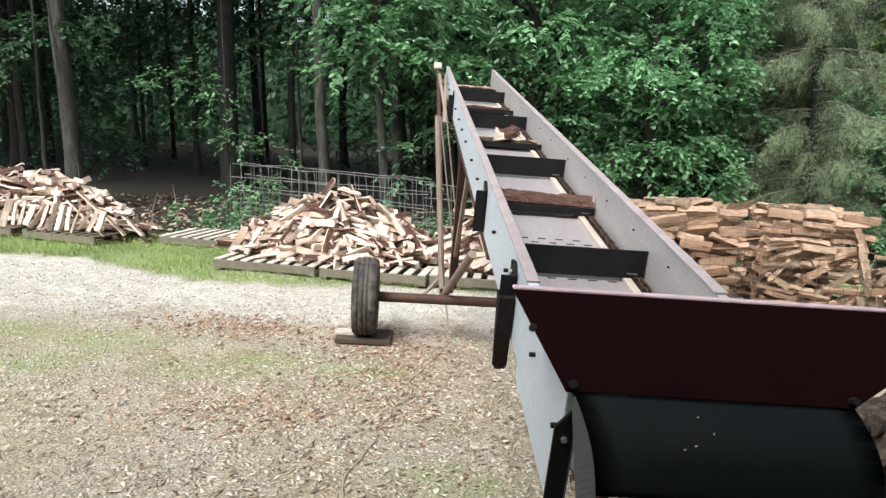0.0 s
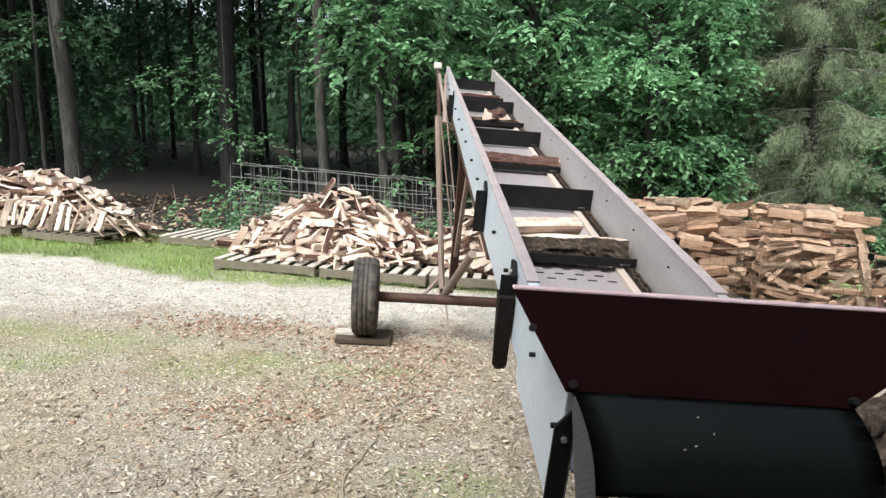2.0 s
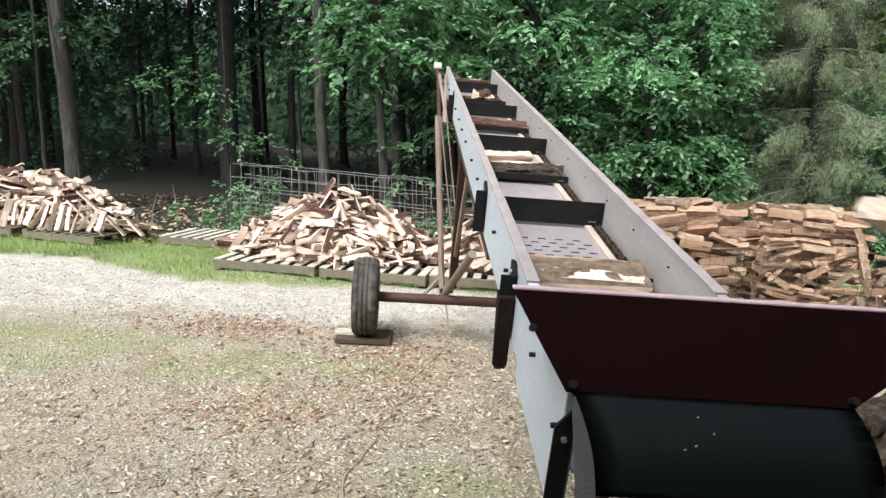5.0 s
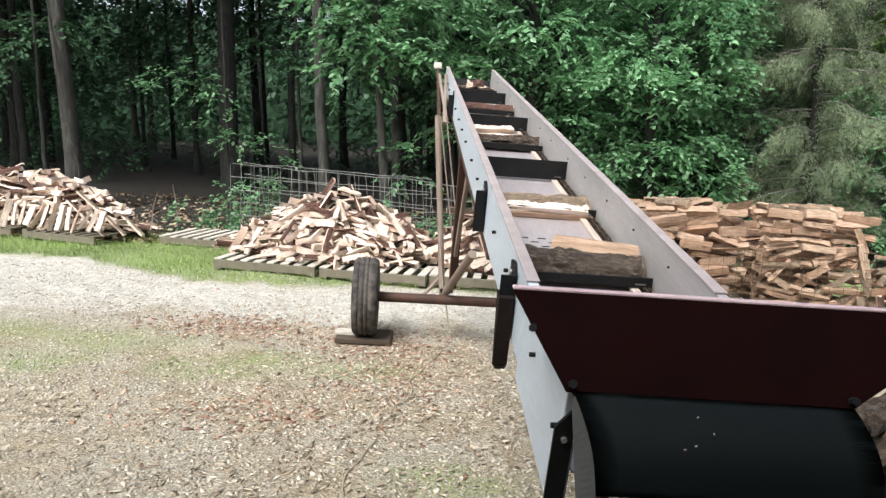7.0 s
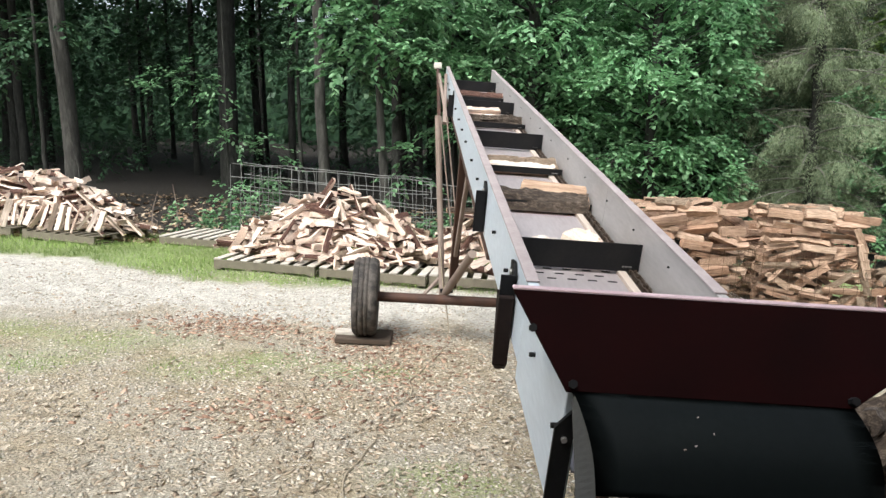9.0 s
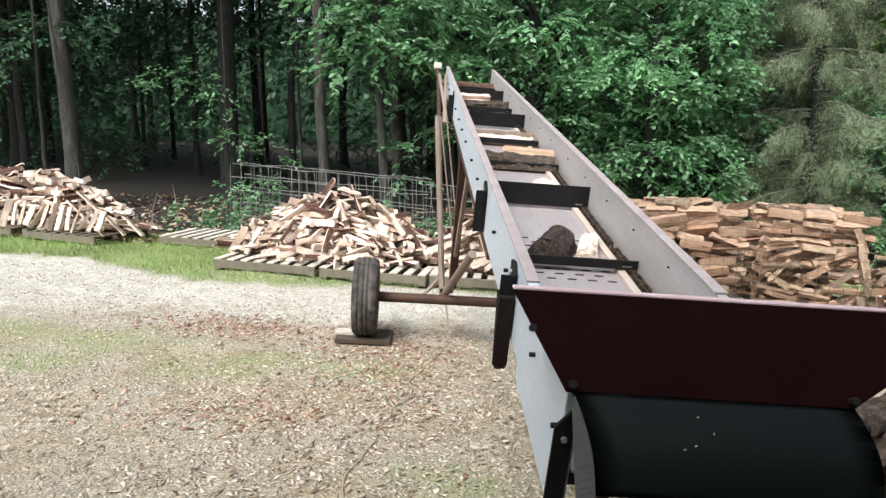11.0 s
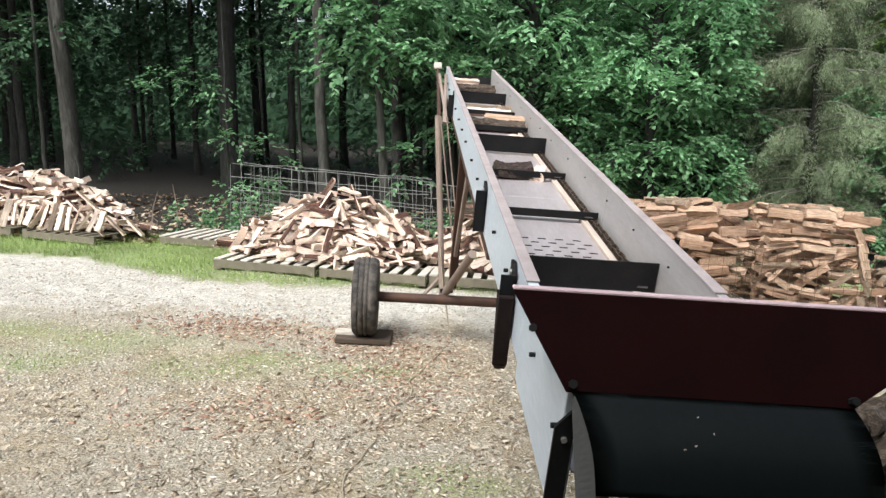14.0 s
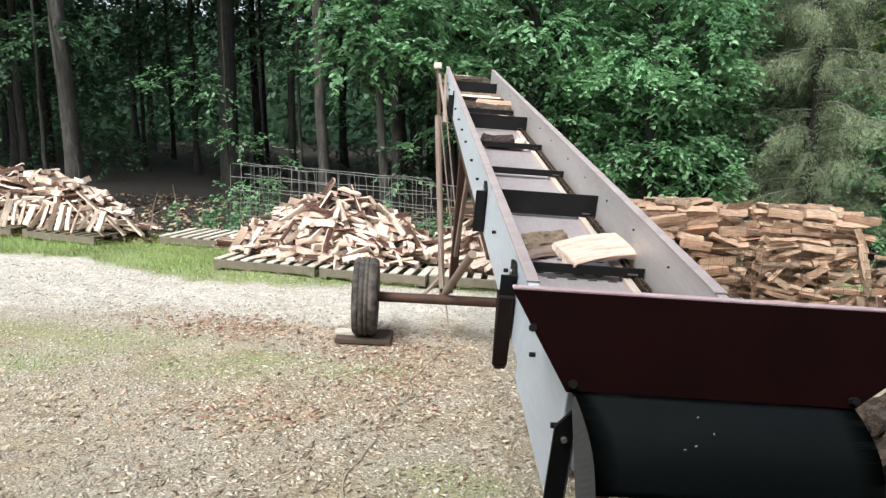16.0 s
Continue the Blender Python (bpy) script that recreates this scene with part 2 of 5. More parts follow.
def zones(x, y):
    """Weights of gravel road, grass and woodland floor."""
    n = value_noise(x, y, 1.1, 3) * 0.6 + value_noise(x, y, 4.0, 4) * 0.4
    top = 7.35 + 0.28 * np.clip(-x - 2.4, 0, 6)
    road = step(5.7, 6.4, y + (n - 0.5) * 1.2) * (1 - step(-0.12, 0.12, y - top + (n - 0.5) * 0.5))
    verge = step(-0.1, 0.15, y - top + (n - 0.5) * 0.5) * (1 - step(9.6, 10.4, y + (n - 0.5)))
    patch = 0.0
    for px, py, rad in ((-2.55, 5.15, 0.5), (-1.72, 4.66, 0.4), (-3.4, 5.3, 0.45), (-2.95, 4.65, 0.4), (-0.58, 4.71, 0.3), (0.05, 3.15, 0.3), (-1.3, 4.9, 0.3)):
        patch = np.maximum(patch, np.exp(-((x - px) ** 2 / rad ** 2 + (y - py) ** 2 / (0.6 * rad) ** 2)))
    patch = np.clip(patch * (1.9 * n - 0.2), 0, 0.55)
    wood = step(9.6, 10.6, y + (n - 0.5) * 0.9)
    return road, np.clip(verge + patch, 0, 1), wood


def build_ground():
    xs, ys = axis(-400, 400, 0.07, -6.5, 4.2), axis(-300, 600, 0.07, 2.2, 10.5)
    gx, gy = np.meshgrid(xs, ys)
    z = ground_z(gx, gy)
    near = (np.abs(gx) < 12) & (gy > -5) & (gy < 14)
    z = z + np.where(near, (value_noise(gx, gy, 1.3, 1) - 0.5) * 0.035 + (value_noise(gx, gy, 6, 2) - 0.5) * 0.018, 0)
    nx, ny = len(xs), len(ys)
    verts = np.stack([gx, gy, z], -1).reshape(-1, 3)
    i = np.arange(nx * ny).reshape(ny, nx)
    faces = np.stack([i[:-1, :-1], i[:-1, 1:], i[1:, 1:], i[1:, :-1]], -1).reshape(-1, 4)
    m = Nodes("yard_ground", 0.95)
    z3 = m.attr("zone").outputs["Color"]
    sep = m.t.nodes.new("ShaderNodeSeparateColor")
    m.link(z3, sep.inputs[0])
    fine = m.noise(45, 4, 0.7, space="World")
    mid = m.noise(7, 4, 0.65, space="World")
    big = m.noise(1.1, 3, 0.6, space="World")
    peb = m.voronoi(55, out="Color")
    pebv = m.ramp(peb, (0.0, 0.3), (0.8, 1.05))
    dirt = m.ramp(mid, (0.3, (0.27, 0.215, 0.14)), (0.5, (0.44, 0.365, 0.255)), (0.72, (0.56, 0.485, 0.37)))
    dirt = m.mix(m.ramp(big, (0.42, 0.0), (0.6, 0.8)), dirt, (0.5, 0.455, 0.375))
    dirt = m.mix(m.ramp(fine, (0.35, 0.0), (0.7, 0.6)), dirt, (0.19, 0.145, 0.09))
    gravel = m.ramp(mid, (0.3, (0.46, 0.425, 0.37)), (0.7, (0.68, 0.645, 0.58)))
    base = m.mix(sep.outputs[0], dirt, gravel)
    base = m.mix(0.55, base, pebv, "MULTIPLY")
    grass = m.ramp(fine, (0.3, (0.1, 0.17, 0.04)), (0.7, (0.26, 0.35, 0.1)))
    base = m.mix(m.math("MULTIPLY", sep.outputs[1], m.ramp(fine, (0.35, 0.4), (0.6, 1.0))), base, grass)
    # near-black soil colour: the shade under the trees is painted into it
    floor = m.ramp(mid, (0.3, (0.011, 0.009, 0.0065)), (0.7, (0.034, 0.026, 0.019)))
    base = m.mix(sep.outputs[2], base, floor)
    m.color(base)
    m.bump(m.math("ADD", m.voronoi(55), fine), 0.7, 0.02)
    me = raw_mesh("ground", verts, faces, m.mat)
    for p in me.polygons:
        p.use_smooth = True
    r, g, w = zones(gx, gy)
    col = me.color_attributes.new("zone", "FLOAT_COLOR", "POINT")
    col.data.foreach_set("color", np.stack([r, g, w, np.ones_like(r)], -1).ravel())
    tagged(new("ground", me), "gravel and dirt yard with grass verge and leaf-littered woodland floor, darkened for shade", "ground", kind="structure")


build_ground()

# ---- the conveyor's own space: x across, y up the slope, z square to the bed ----
CONV = Matrix(((0.99636489, -0.02956052, 0.07989483, 0.21883611), (0.04480765, 0.97950247, -0.19638528, 1.71651716),
               (-0.07245193, 0.1992513, 0.97726641, 1.24885934), (0, 0, 0, 1)))
TAIL, HEAD = -0.50, 6.14      # ends of the trough
XL, XR = 0.032, 0.502         # inner faces of the side panels
BED = -0.183                  # bed below the panels' top edge


def build_conveyor():
    c = new("firewood_conveyor")
    c.matrix_world = CONV
    tagged(c, "wheeled firewood conveyor with white side panels and black flights", "conveyor")
    joints = [TAIL, 0.02, 1.12, 4.1, HEAD]
    for a, b in zip(joints, joints[1:]):
        deep = 0.285 if b < 0.1 else 0.236
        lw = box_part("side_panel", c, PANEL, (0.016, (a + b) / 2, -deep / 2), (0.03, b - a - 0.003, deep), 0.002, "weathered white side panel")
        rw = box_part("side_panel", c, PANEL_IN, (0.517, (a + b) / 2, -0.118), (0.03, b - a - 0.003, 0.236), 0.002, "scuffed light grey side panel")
    # folded top lips
    box_part("top_rail", c, RAIL, (0.016, (0.02 + HEAD) / 2, 0.003), (0.036, HEAD - 0.02, 0.006), 0.002, "worn pinkish steel edge strip")
    box_part("top_rail", c, RAIL, (0.517, (0.02 + HEAD) / 2, 0.003), (0.036, HEAD - 0.02, 0.006), 0.002, "worn pinkish steel edge strip")
    # bed sheets
    for a, b in ((TAIL, 0.35), (0.35, 1.55), (1.55, 3.1), (3.1, 4.6), (4.6, HEAD - 0.1)):
        box_part("bed_sheet", c, STEEL_BED, (0.245, (a + b) / 2, BED - 0.004), (0.42, b - a - 0.004, 0.006), 0.001, "shiny worn steel bed sheet")
    # slots punched through the bed, seen as dark openings
    bm = bmesh.new()
    for i in range(10):
        for j in range(5):
            x = 0.11 + j * 0.07 + (0.035 if i % 2 else 0)
            if x > 0.41:
                continue
            y = 0.52 + i * 0.046
            bm_box(bm, x, y, BED - 0.0005, 0.031, 0.008, 0.002)
    part("slots", bm, BLACK, c, "rows of dark punched slots")["kind"] = "stuff"
    for x in (0.06, 0.44):
        box_part("wear_strip", c, PINE, (x, (0.02 + HEAD) / 2, BED + 0.004), (0.028, HEAD - 0.1, 0.02), 0.002, "raw wooden wear strip beside the chain")
    for x in (0.016, 0.517):
        box_part("bottom_rail", c, BROWN_STEEL, (x, (0.9 + HEAD) / 2, -0.258), (0.03, HEAD - 0.9, 0.04), 0.004, "brown steel angle rail")
    # splice straps on the outside of the panels
    for y, z0, z1, w in ((0.20, -0.20, -0.012, 0.085), (1.12, -0.23, -0.012, 0.09), (4.1, -0.23, -0.012, 0.07)):
        for x, sgn in ((-0.003, -1), (0.536, 1)):
            bm = bmesh.new()
            vs = [bm.verts.new((x, y + u * w, zz)) for u, zz in ((-0.5, z0 + 0.02), (-0.5, z1 - 0.035), (0.0, z1), (0.5, z1 - 0.01), (0.5, z0 + 0.03), (0.1, z0))]
            f = bm.faces.new(vs)
            r = bmesh.ops.extrude_face_region(bm, geom=[f])
            for v in r["geom"]:
                if isinstance(v, bmesh.types.BMVert):
                    v.co.x += sgn * 0.008
            bm_box(bm, x + sgn * 0.022, y - 0.5 * w + 0.004, (z0 + z1) / 2 - 0.01, 0.045, 0.008, (z1 - z0) * 0.8)
            bmesh.ops.recalc_face_normals(bm, faces=bm.faces)
            s = part("splice_strap", bm, BLACK, c, "black bolted splice angle")
            for k in (0.2, 0.8):
                bm = bmesh.new()
                bm_rod(bm, (x, y + 0.012, z0 + (z1 - z0) * k), (x + sgn * 0.014, y + 0.012, z0 + (z1 - z0) * k), 0.009, seg=6)
                part("bolt", bm, BOLT, s)
    for x in (0.004, 0.528):
        bm = bmesh.new()
        vs = [bm.verts.new((x + u, TAIL - 0.006, zz)) for u, zz in ((-0.02, -0.34), (0.018, -0.34), (0.018, -0.04), (0.008, -0.04), (-0.02, -0.075))]
        f = bm.faces.new(vs)
        r = bmesh.ops.extrude_face_region(bm, geom=[f])
        for v in r["geom"]:
            if isinstance(v, bmesh.types.BMVert):
                v.co.y -= 0.008
        bmesh.ops.recalc_face_normals(bm, faces=bm.faces)
        s = part("end_angle", bm, BLACK, c, "black end angle with a bright bolt")
        for zz in (-0.1, -0.31):
            bm = bmesh.new()
            bm_rod(bm, (x, TAIL - 0.02, zz), (x, TAIL - 0.013, zz), 0.006, seg=8)
            part("bolt", bm, BOLT, s)
    # brown hanger angle under the hopper corner
    for x, sgn in ((-0.004, -1), (0.537, 1)):
        bm = bmesh.new()
        vs = [bm.verts.new((x, 0.17 + u, z)) for u, z in ((-0.03, -0.1), (0.03, -0.1), (0.03, -0.335), (0.0, -0.345), (-0.03, -0.315))]
        f = bm.faces.new(vs)
        r = bmesh.ops.extrude_face_region(bm, geom=[f])
        for v in r["geom"]:
            if isinstance(v, bmesh.types.BMVert):
                v.co.x += sgn * (0.045 if v.co.z > -0.33 else 0.03)
        bmesh.ops.recalc_face_normals(bm, faces=bm.faces)
        bevel(bm, 0.003)
        part("hanger_angle", bm, HANGER, c, "dark brown hanger angle")
    for y in (-0.47, -0.185, 0.35, 0.72, 1.1, 1.5, 1.9, 2.4, 2.8, 3.2, 3.7, 4.4, 4.9, 5.4):
        for x, s, z, r in ((0.0, -1, -0.1, 0.0065), (0.503, -1, -0.055, 0.0035)):
            bm = bmesh.new()
            bm_rod(bm, (x + s * 2 * r, y, z), (x + 0.002, y, z), r, seg=6)
            part("bolt", bm, BLACK, c)
    # legs under the tail
    for x in (0.1, 0.43):
        top = CONV @ Vector((x, -0.49, -0.23))
        foot = Vector((top.x, top.y, gz(top.x, top.y) - 0.01))
        inv = CONV.inverted()
        rod_part("tail_leg", c, BROWN_STEEL, inv @ top, inv @ foot, 0.02, "brown steel tail leg")
    # head shaft and tail shaft with sprockets
    for y in (HEAD - 0.1, TAIL + 0.1):
        sh = rod_part("shaft", c, BROWN_STEEL, (0.02, y, BED - 0.03), (0.51, y, BED - 0.03), 0.012)
        for x in (0.085, 0.478):
            bm = bmesh.new()
            bm_rod(bm, (x - 0.012, y, BED - 0.03), (x + 0.012, y, BED - 0.03), 0.03, seg=16)
            part("sprocket", bm, CHAIN, sh)
    return c


conveyor = build_conveyor()

# ---- flights and chains that run round the conveyor ----
SPEED, PITCH, N_FLIGHT = 0.395, 0.703, 19
RAD = 0.04
RUN = (HEAD - 0.1) - (TAIL + 0.1)
LOOP = N_FLIGHT * PITCH
RAD_LEN = (LOOP - 2 * RUN) / 2


def on_loop(u, lift=0.0):
    """The pose on the chain's loop, u metres from the tail along the top run."""
    u = u % LOOP
    y0, y1, zc = TAIL + 0.1, HEAD - 0.1, BED + 0.012 - RAD
    if u < RUN:
        return pose(0, y0 + u, zc + RAD)
    u -= RUN
    if u < RAD_LEN:
        a = u / RAD_LEN * 180
        return pose(0, y1, zc) @ pose(0, 0, 0, -a) @ pose(0, 0, RAD)
    u -= RAD_LEN
    if u < RUN:
        return pose(0, y1 - u, zc - RAD, -180)
    a = 180 + (u - RUN) / RAD_LEN * 180
    return pose(0, y0, zc) @ pose(0, 0, 0, -a) @ pose(0, 0, RAD)


def loop_rows(u0, steps=3):
    """Rows of the walk round the loop, dense at both ends."""
    ts = {0.0, 16.0}
    for k in range(-1, 4):
        for edge in (k * LOOP, k * LOOP + RUN, k * LOOP + RUN + RAD_LEN, k * LOOP + 2 * RUN + RAD_LEN):
            ts.add((edge - u0) / SPEED)
        for a in (k * LOOP + RUN, k * LOOP + 2 * RUN + RAD_LEN):
            for q in (0.33, 0.66):
                ts.add((a + RAD_LEN * q - u0) / SPEED)
    ts |= {4.0, 8.0, 12.0}
    ts = sorted(t for t in ts if 0 <= t <= 16)
    return [(t, on_loop(u0 + SPEED * t)) for t in ts]


TALL = {0, 3, 6, 8, 10, 12, 14, 16}
REF_T, REF_S = 14.28, 0.547


def flight_u(k):
    """Where flight k is at the start; flight 0 is the last one to come up."""
    return REF_S - (TAIL + 0.1) - SPEED * REF_T + k * PITCH + (-0.005 if k == 3 else -0.02 if k == 6 else 0)


def build_flights():
    rows = []
    tall = bmesh.new()
    bm_box(tall, 0.267, 0.0, 0.051, 0.462, 0.006, 0.102)
    bm_box(tall, 0.267, 0.018, 0.012, 0.40, 0.036, 0.005)
    bevel(tall, 0.0015)
    tall = mesh_of(tall, "tall_flight", BLACK)
    low = bmesh.new()
    bm_box(low, 0.270, 0.0, 0.024, 0.45, 0.006, 0.034)
    bm_box(low, 0.270, 0.02, 0.012, 0.45, 0.04, 0.005)
    bevel(low, 0.0015)
    low = mesh_of(low, "low_flight", BLACK)
    lug = bmesh.new()
    bm_box(lug, 0, 0.012, 0.018, 0.036, 0.03, 0.006)
    bm_rod(lug, (0, 0.012, 0.015), (0, 0.012, 0.034), 0.008, seg=6)
    lug = mesh_of(lug, "lug", BOLT)
    for k in range(N_FLIGHT):
        f = part("flight", tall if k in TALL else low, None, conveyor, "tall black steel flight" if k in TALL else "low black angle-iron flight")
        for x in (0.085, 0.455):
            part("chain_lug", lug, None, f, m=pose(x, 0, 0))
        rows.append((f, loop_rows(flight_u(k))))
    # both chains in short runs of four links
    seg = LOOP / 76
    bm = bmesh.new()
    for i in range(4):
        y = (i - 1.5) * seg / 4
        w = 0.011 if i % 2 else 0.007
        for sd in (-w, w):
            bm_box(bm, sd, y, 0.0, 0.004, seg / 4 + 0.012, 0.018)
        bm_rod(bm, (-0.014, y + seg / 8, 0), (0.014, y + seg / 8, 0), 0.007, seg=6)
    link = mesh_of(bm, "chain_links", CHAIN)
    for x in (0.085, 0.478):
        for k in range(76):
            ch = part("chain_segment", link, None, conveyor)
            rows.append((ch, [(t, m @ Matrix.Translation((x, 0, 0))) for t, m in loop_rows(k * seg)]))
    return rows


moving = build_flights()


# ---- hopper at the tail ----
def plate(name, corners, thick, mat, parent, label=""):
    """A flat plate through corners, given thickness along its normal."""
    bm = bmesh.new()
    vs = [bm.verts.new(p) for p in corners]
    f = bm.faces.new(vs)
    bm.normal_update()
    n = f.normal.copy()
    r = bmesh.ops.extrude_face_region(bm, geom=[f])
    for v in r["geom"]:
        if isinstance(v, bmesh.types.BMVert):
            v.co -= n * thick
    bmesh.ops.recalc_face_normals(bm, faces=bm.faces)
    bevel(bm, 0.001)
    return part(name, bm, mat, parent, label)


def build_hopper():
    h = new("loading_hopper")
    tagged(h, "maroon steel loading hopper with dark rubber apron on the conveyor tail", "hopper")
    a, b, c, d = (0.14, 1.333, 1.321), (1.084, 1.323, 1.262), (0.736, 1.164, 1.136), (0.221, 1.169, 1.168)
    plate("back_plate", (d, c, b, a), 0.006, MAROON, h, "maroon painted steel back plate")
    va, vb = Vector(a), Vector(b)
    u = (vb - va).normalized()
    m = Matrix.Translation((va + vb) / 2 + Vector((0, 0.008, 0.001))) @ u.to_track_quat("X", "Z").to_matrix().to_4x4()
    bm = bmesh.new()
    bm_box(bm, 0, 0, 0, (vb - va).length, 0.022, 0.007, m)
    bevel(bm, 0.002)
    part("top_lip", bm, PINK_EDGE, h, "folded lip, the highlight on its top put into the pale colour")
    # bolts that hold the plate
    for p in ((0.172, 1.275, 1.255), (0.232, 1.175, 1.178), (0.735, 1.172, 1.146)):
        bm = bmesh.new()
        bm_rod(bm, p, Vector(p) + Vector((0, -0.014, 0.006)), 0.008, seg=6)
        part("bolt", bm, BLACK, h)
    # curved rubber apron below the plate
    bm = bmesh.new()
    n, rows = 14, []
    for i in range(n + 1):
        t = i / n
        y = 1.172 - 0.115 * t - 0.02 * math.sin(t * math.pi)
        z = 1.168 - 0.14 * t ** 1.15
        xa, w = 0.229 + 0.017 * math.sin(min(t * 2.2, 1.6)), 0.51 - 0.022 * t
        rows.append([bm.verts.new((xa + k / 10 * w, y - 0.006 * math.sin(k / 10 * math.pi), z - 0.033 * k / 10 + 0.012 * t * k / 10)) for k in range(11)])
    for r0, r1 in zip(rows, rows[1:]):
        for k in range(10):
            bm.faces.new((r0[k], r1[k], r1[k + 1], r0[k + 1]))
    bmesh.ops.solidify(bm, geom=list(bm.faces), thickness=0.006)
    part("apron", bm, RUBBER_SHEET, h, "dark green rubber apron sheet", smooth=True)
    # steel lip under the apron and the tail box
    plate("front_panel", ((0.246, 1.03, 1.018), (0.735, 1.03, 0.995), (0.72, 1.06, 0.62), (0.25, 1.06, 0.65)), 0.006, BLACK, h, "black steel tail guard")
    # curved galvanised cheek beside the apron
    bm = bmesh.new()
    n, lo, hi = 16, [], []
    for i in range(n + 1):
        t = i / n
        lo.append(bm.verts.new((0.229 - 0.008 * t, 1.162 - 0.1 * t, 1.15 - 0.15 * t)))
        hi.append(bm.verts.new((0.233 + 0.017 * math.sin(min(t * 2.2, 1.6)), 1.163 - 0.115 * t - 0.02 * math.sin(t * math.pi), 1.165 - 0.14 * t ** 1.15)))
    for v in lo + hi:
        v.co.y -= 0.006
    lo2, hi2 = [[bm.verts.new(v.co + Vector((0, 0.003, 0))) for v in row] for row in (lo, hi)]
    for k in range(n):
        bm.faces.new((lo[k], lo[k + 1], hi[k + 1], hi[k]))
        bm.faces.new((lo2[k], hi2[k], hi2[k + 1], lo2[k + 1]))
        bm.faces.new((lo[k], lo2[k], lo2[k + 1], lo[k + 1]))
        bm.faces.new((hi[k], hi[k + 1], hi2[k + 1], hi2[k]))
    bmesh.ops.recalc_face_normals(bm, faces=bm.faces)
    part("cheek", bm, GALV, h, "curved galvanised side cheek")
    return h


hopper = build_hopper()


# ---- running gear ----
def build_wheel(parent, m):
    w = part("wheel", bmesh.new(), TYRE, parent, m=m)
    bm = bmesh.new()
    prof = [(0.20, -0.085), (0.255, -0.105), (0.30, -0.1), (0.322, -0.08), (0.328, -0.05), (0.33, 0.0), (0.328, 0.05), (0.322, 0.08), (0.30, 0.1), (0.255, 0.105), (0.20, 0.085)]
    # grooves in the tread
    prof = prof[:4] + [(0.327, -0.062), (0.328, -0.058), (0.318, -0.054), (0.318, -0.046), (0.329, -0.042), (0.33, -0.014), (0.319, -0.011), (0.319, -0.003), (0.33, 0.0), (0.33, 0.022), (0.319, 0.025), (0.319, 0.033), (0.329, 0.036), (0.328, 0.058), (0.327, 0.062)] + prof[7:]
    n = 96
    rings = []
    for i in range(n):
        a = 2 * math.pi * i / n
        # tread blocks cut at the shoulders
        cut = [0.008 if i % 4 < 1 and 0.035 < abs(x) < 0.09 else 0.0 for _, x in prof]
        rings.append([bm.verts.new((x, (r - q) * math.cos(a), (r - q) * math.sin(a))) for (r, x), q in zip(prof, cut)])
    for i in range(n):
        p, q = rings[i], rings[(i + 1) % n]
        for k in range(len(prof) - 1):
            bm.faces.new((p[k], p[k + 1], q[k + 1], q[k]))
    bmesh.ops.recalc_face_normals(bm, faces=bm.faces)
    part("tyre", bm, TYRE, w, "worn black road tyre", smooth=True)
    bm = bmesh.new()
    bm_rod(bm, (-0.07, 0, 0), (0.05, 0, 0), 0.202, seg=32)
    bm_rod(bm, (-0.09, 0, 0), (-0.06, 0, 0), 0.06, seg=16)
    part("rim", bm, TAN_STEEL, w, "dull steel wheel rim")
    return w


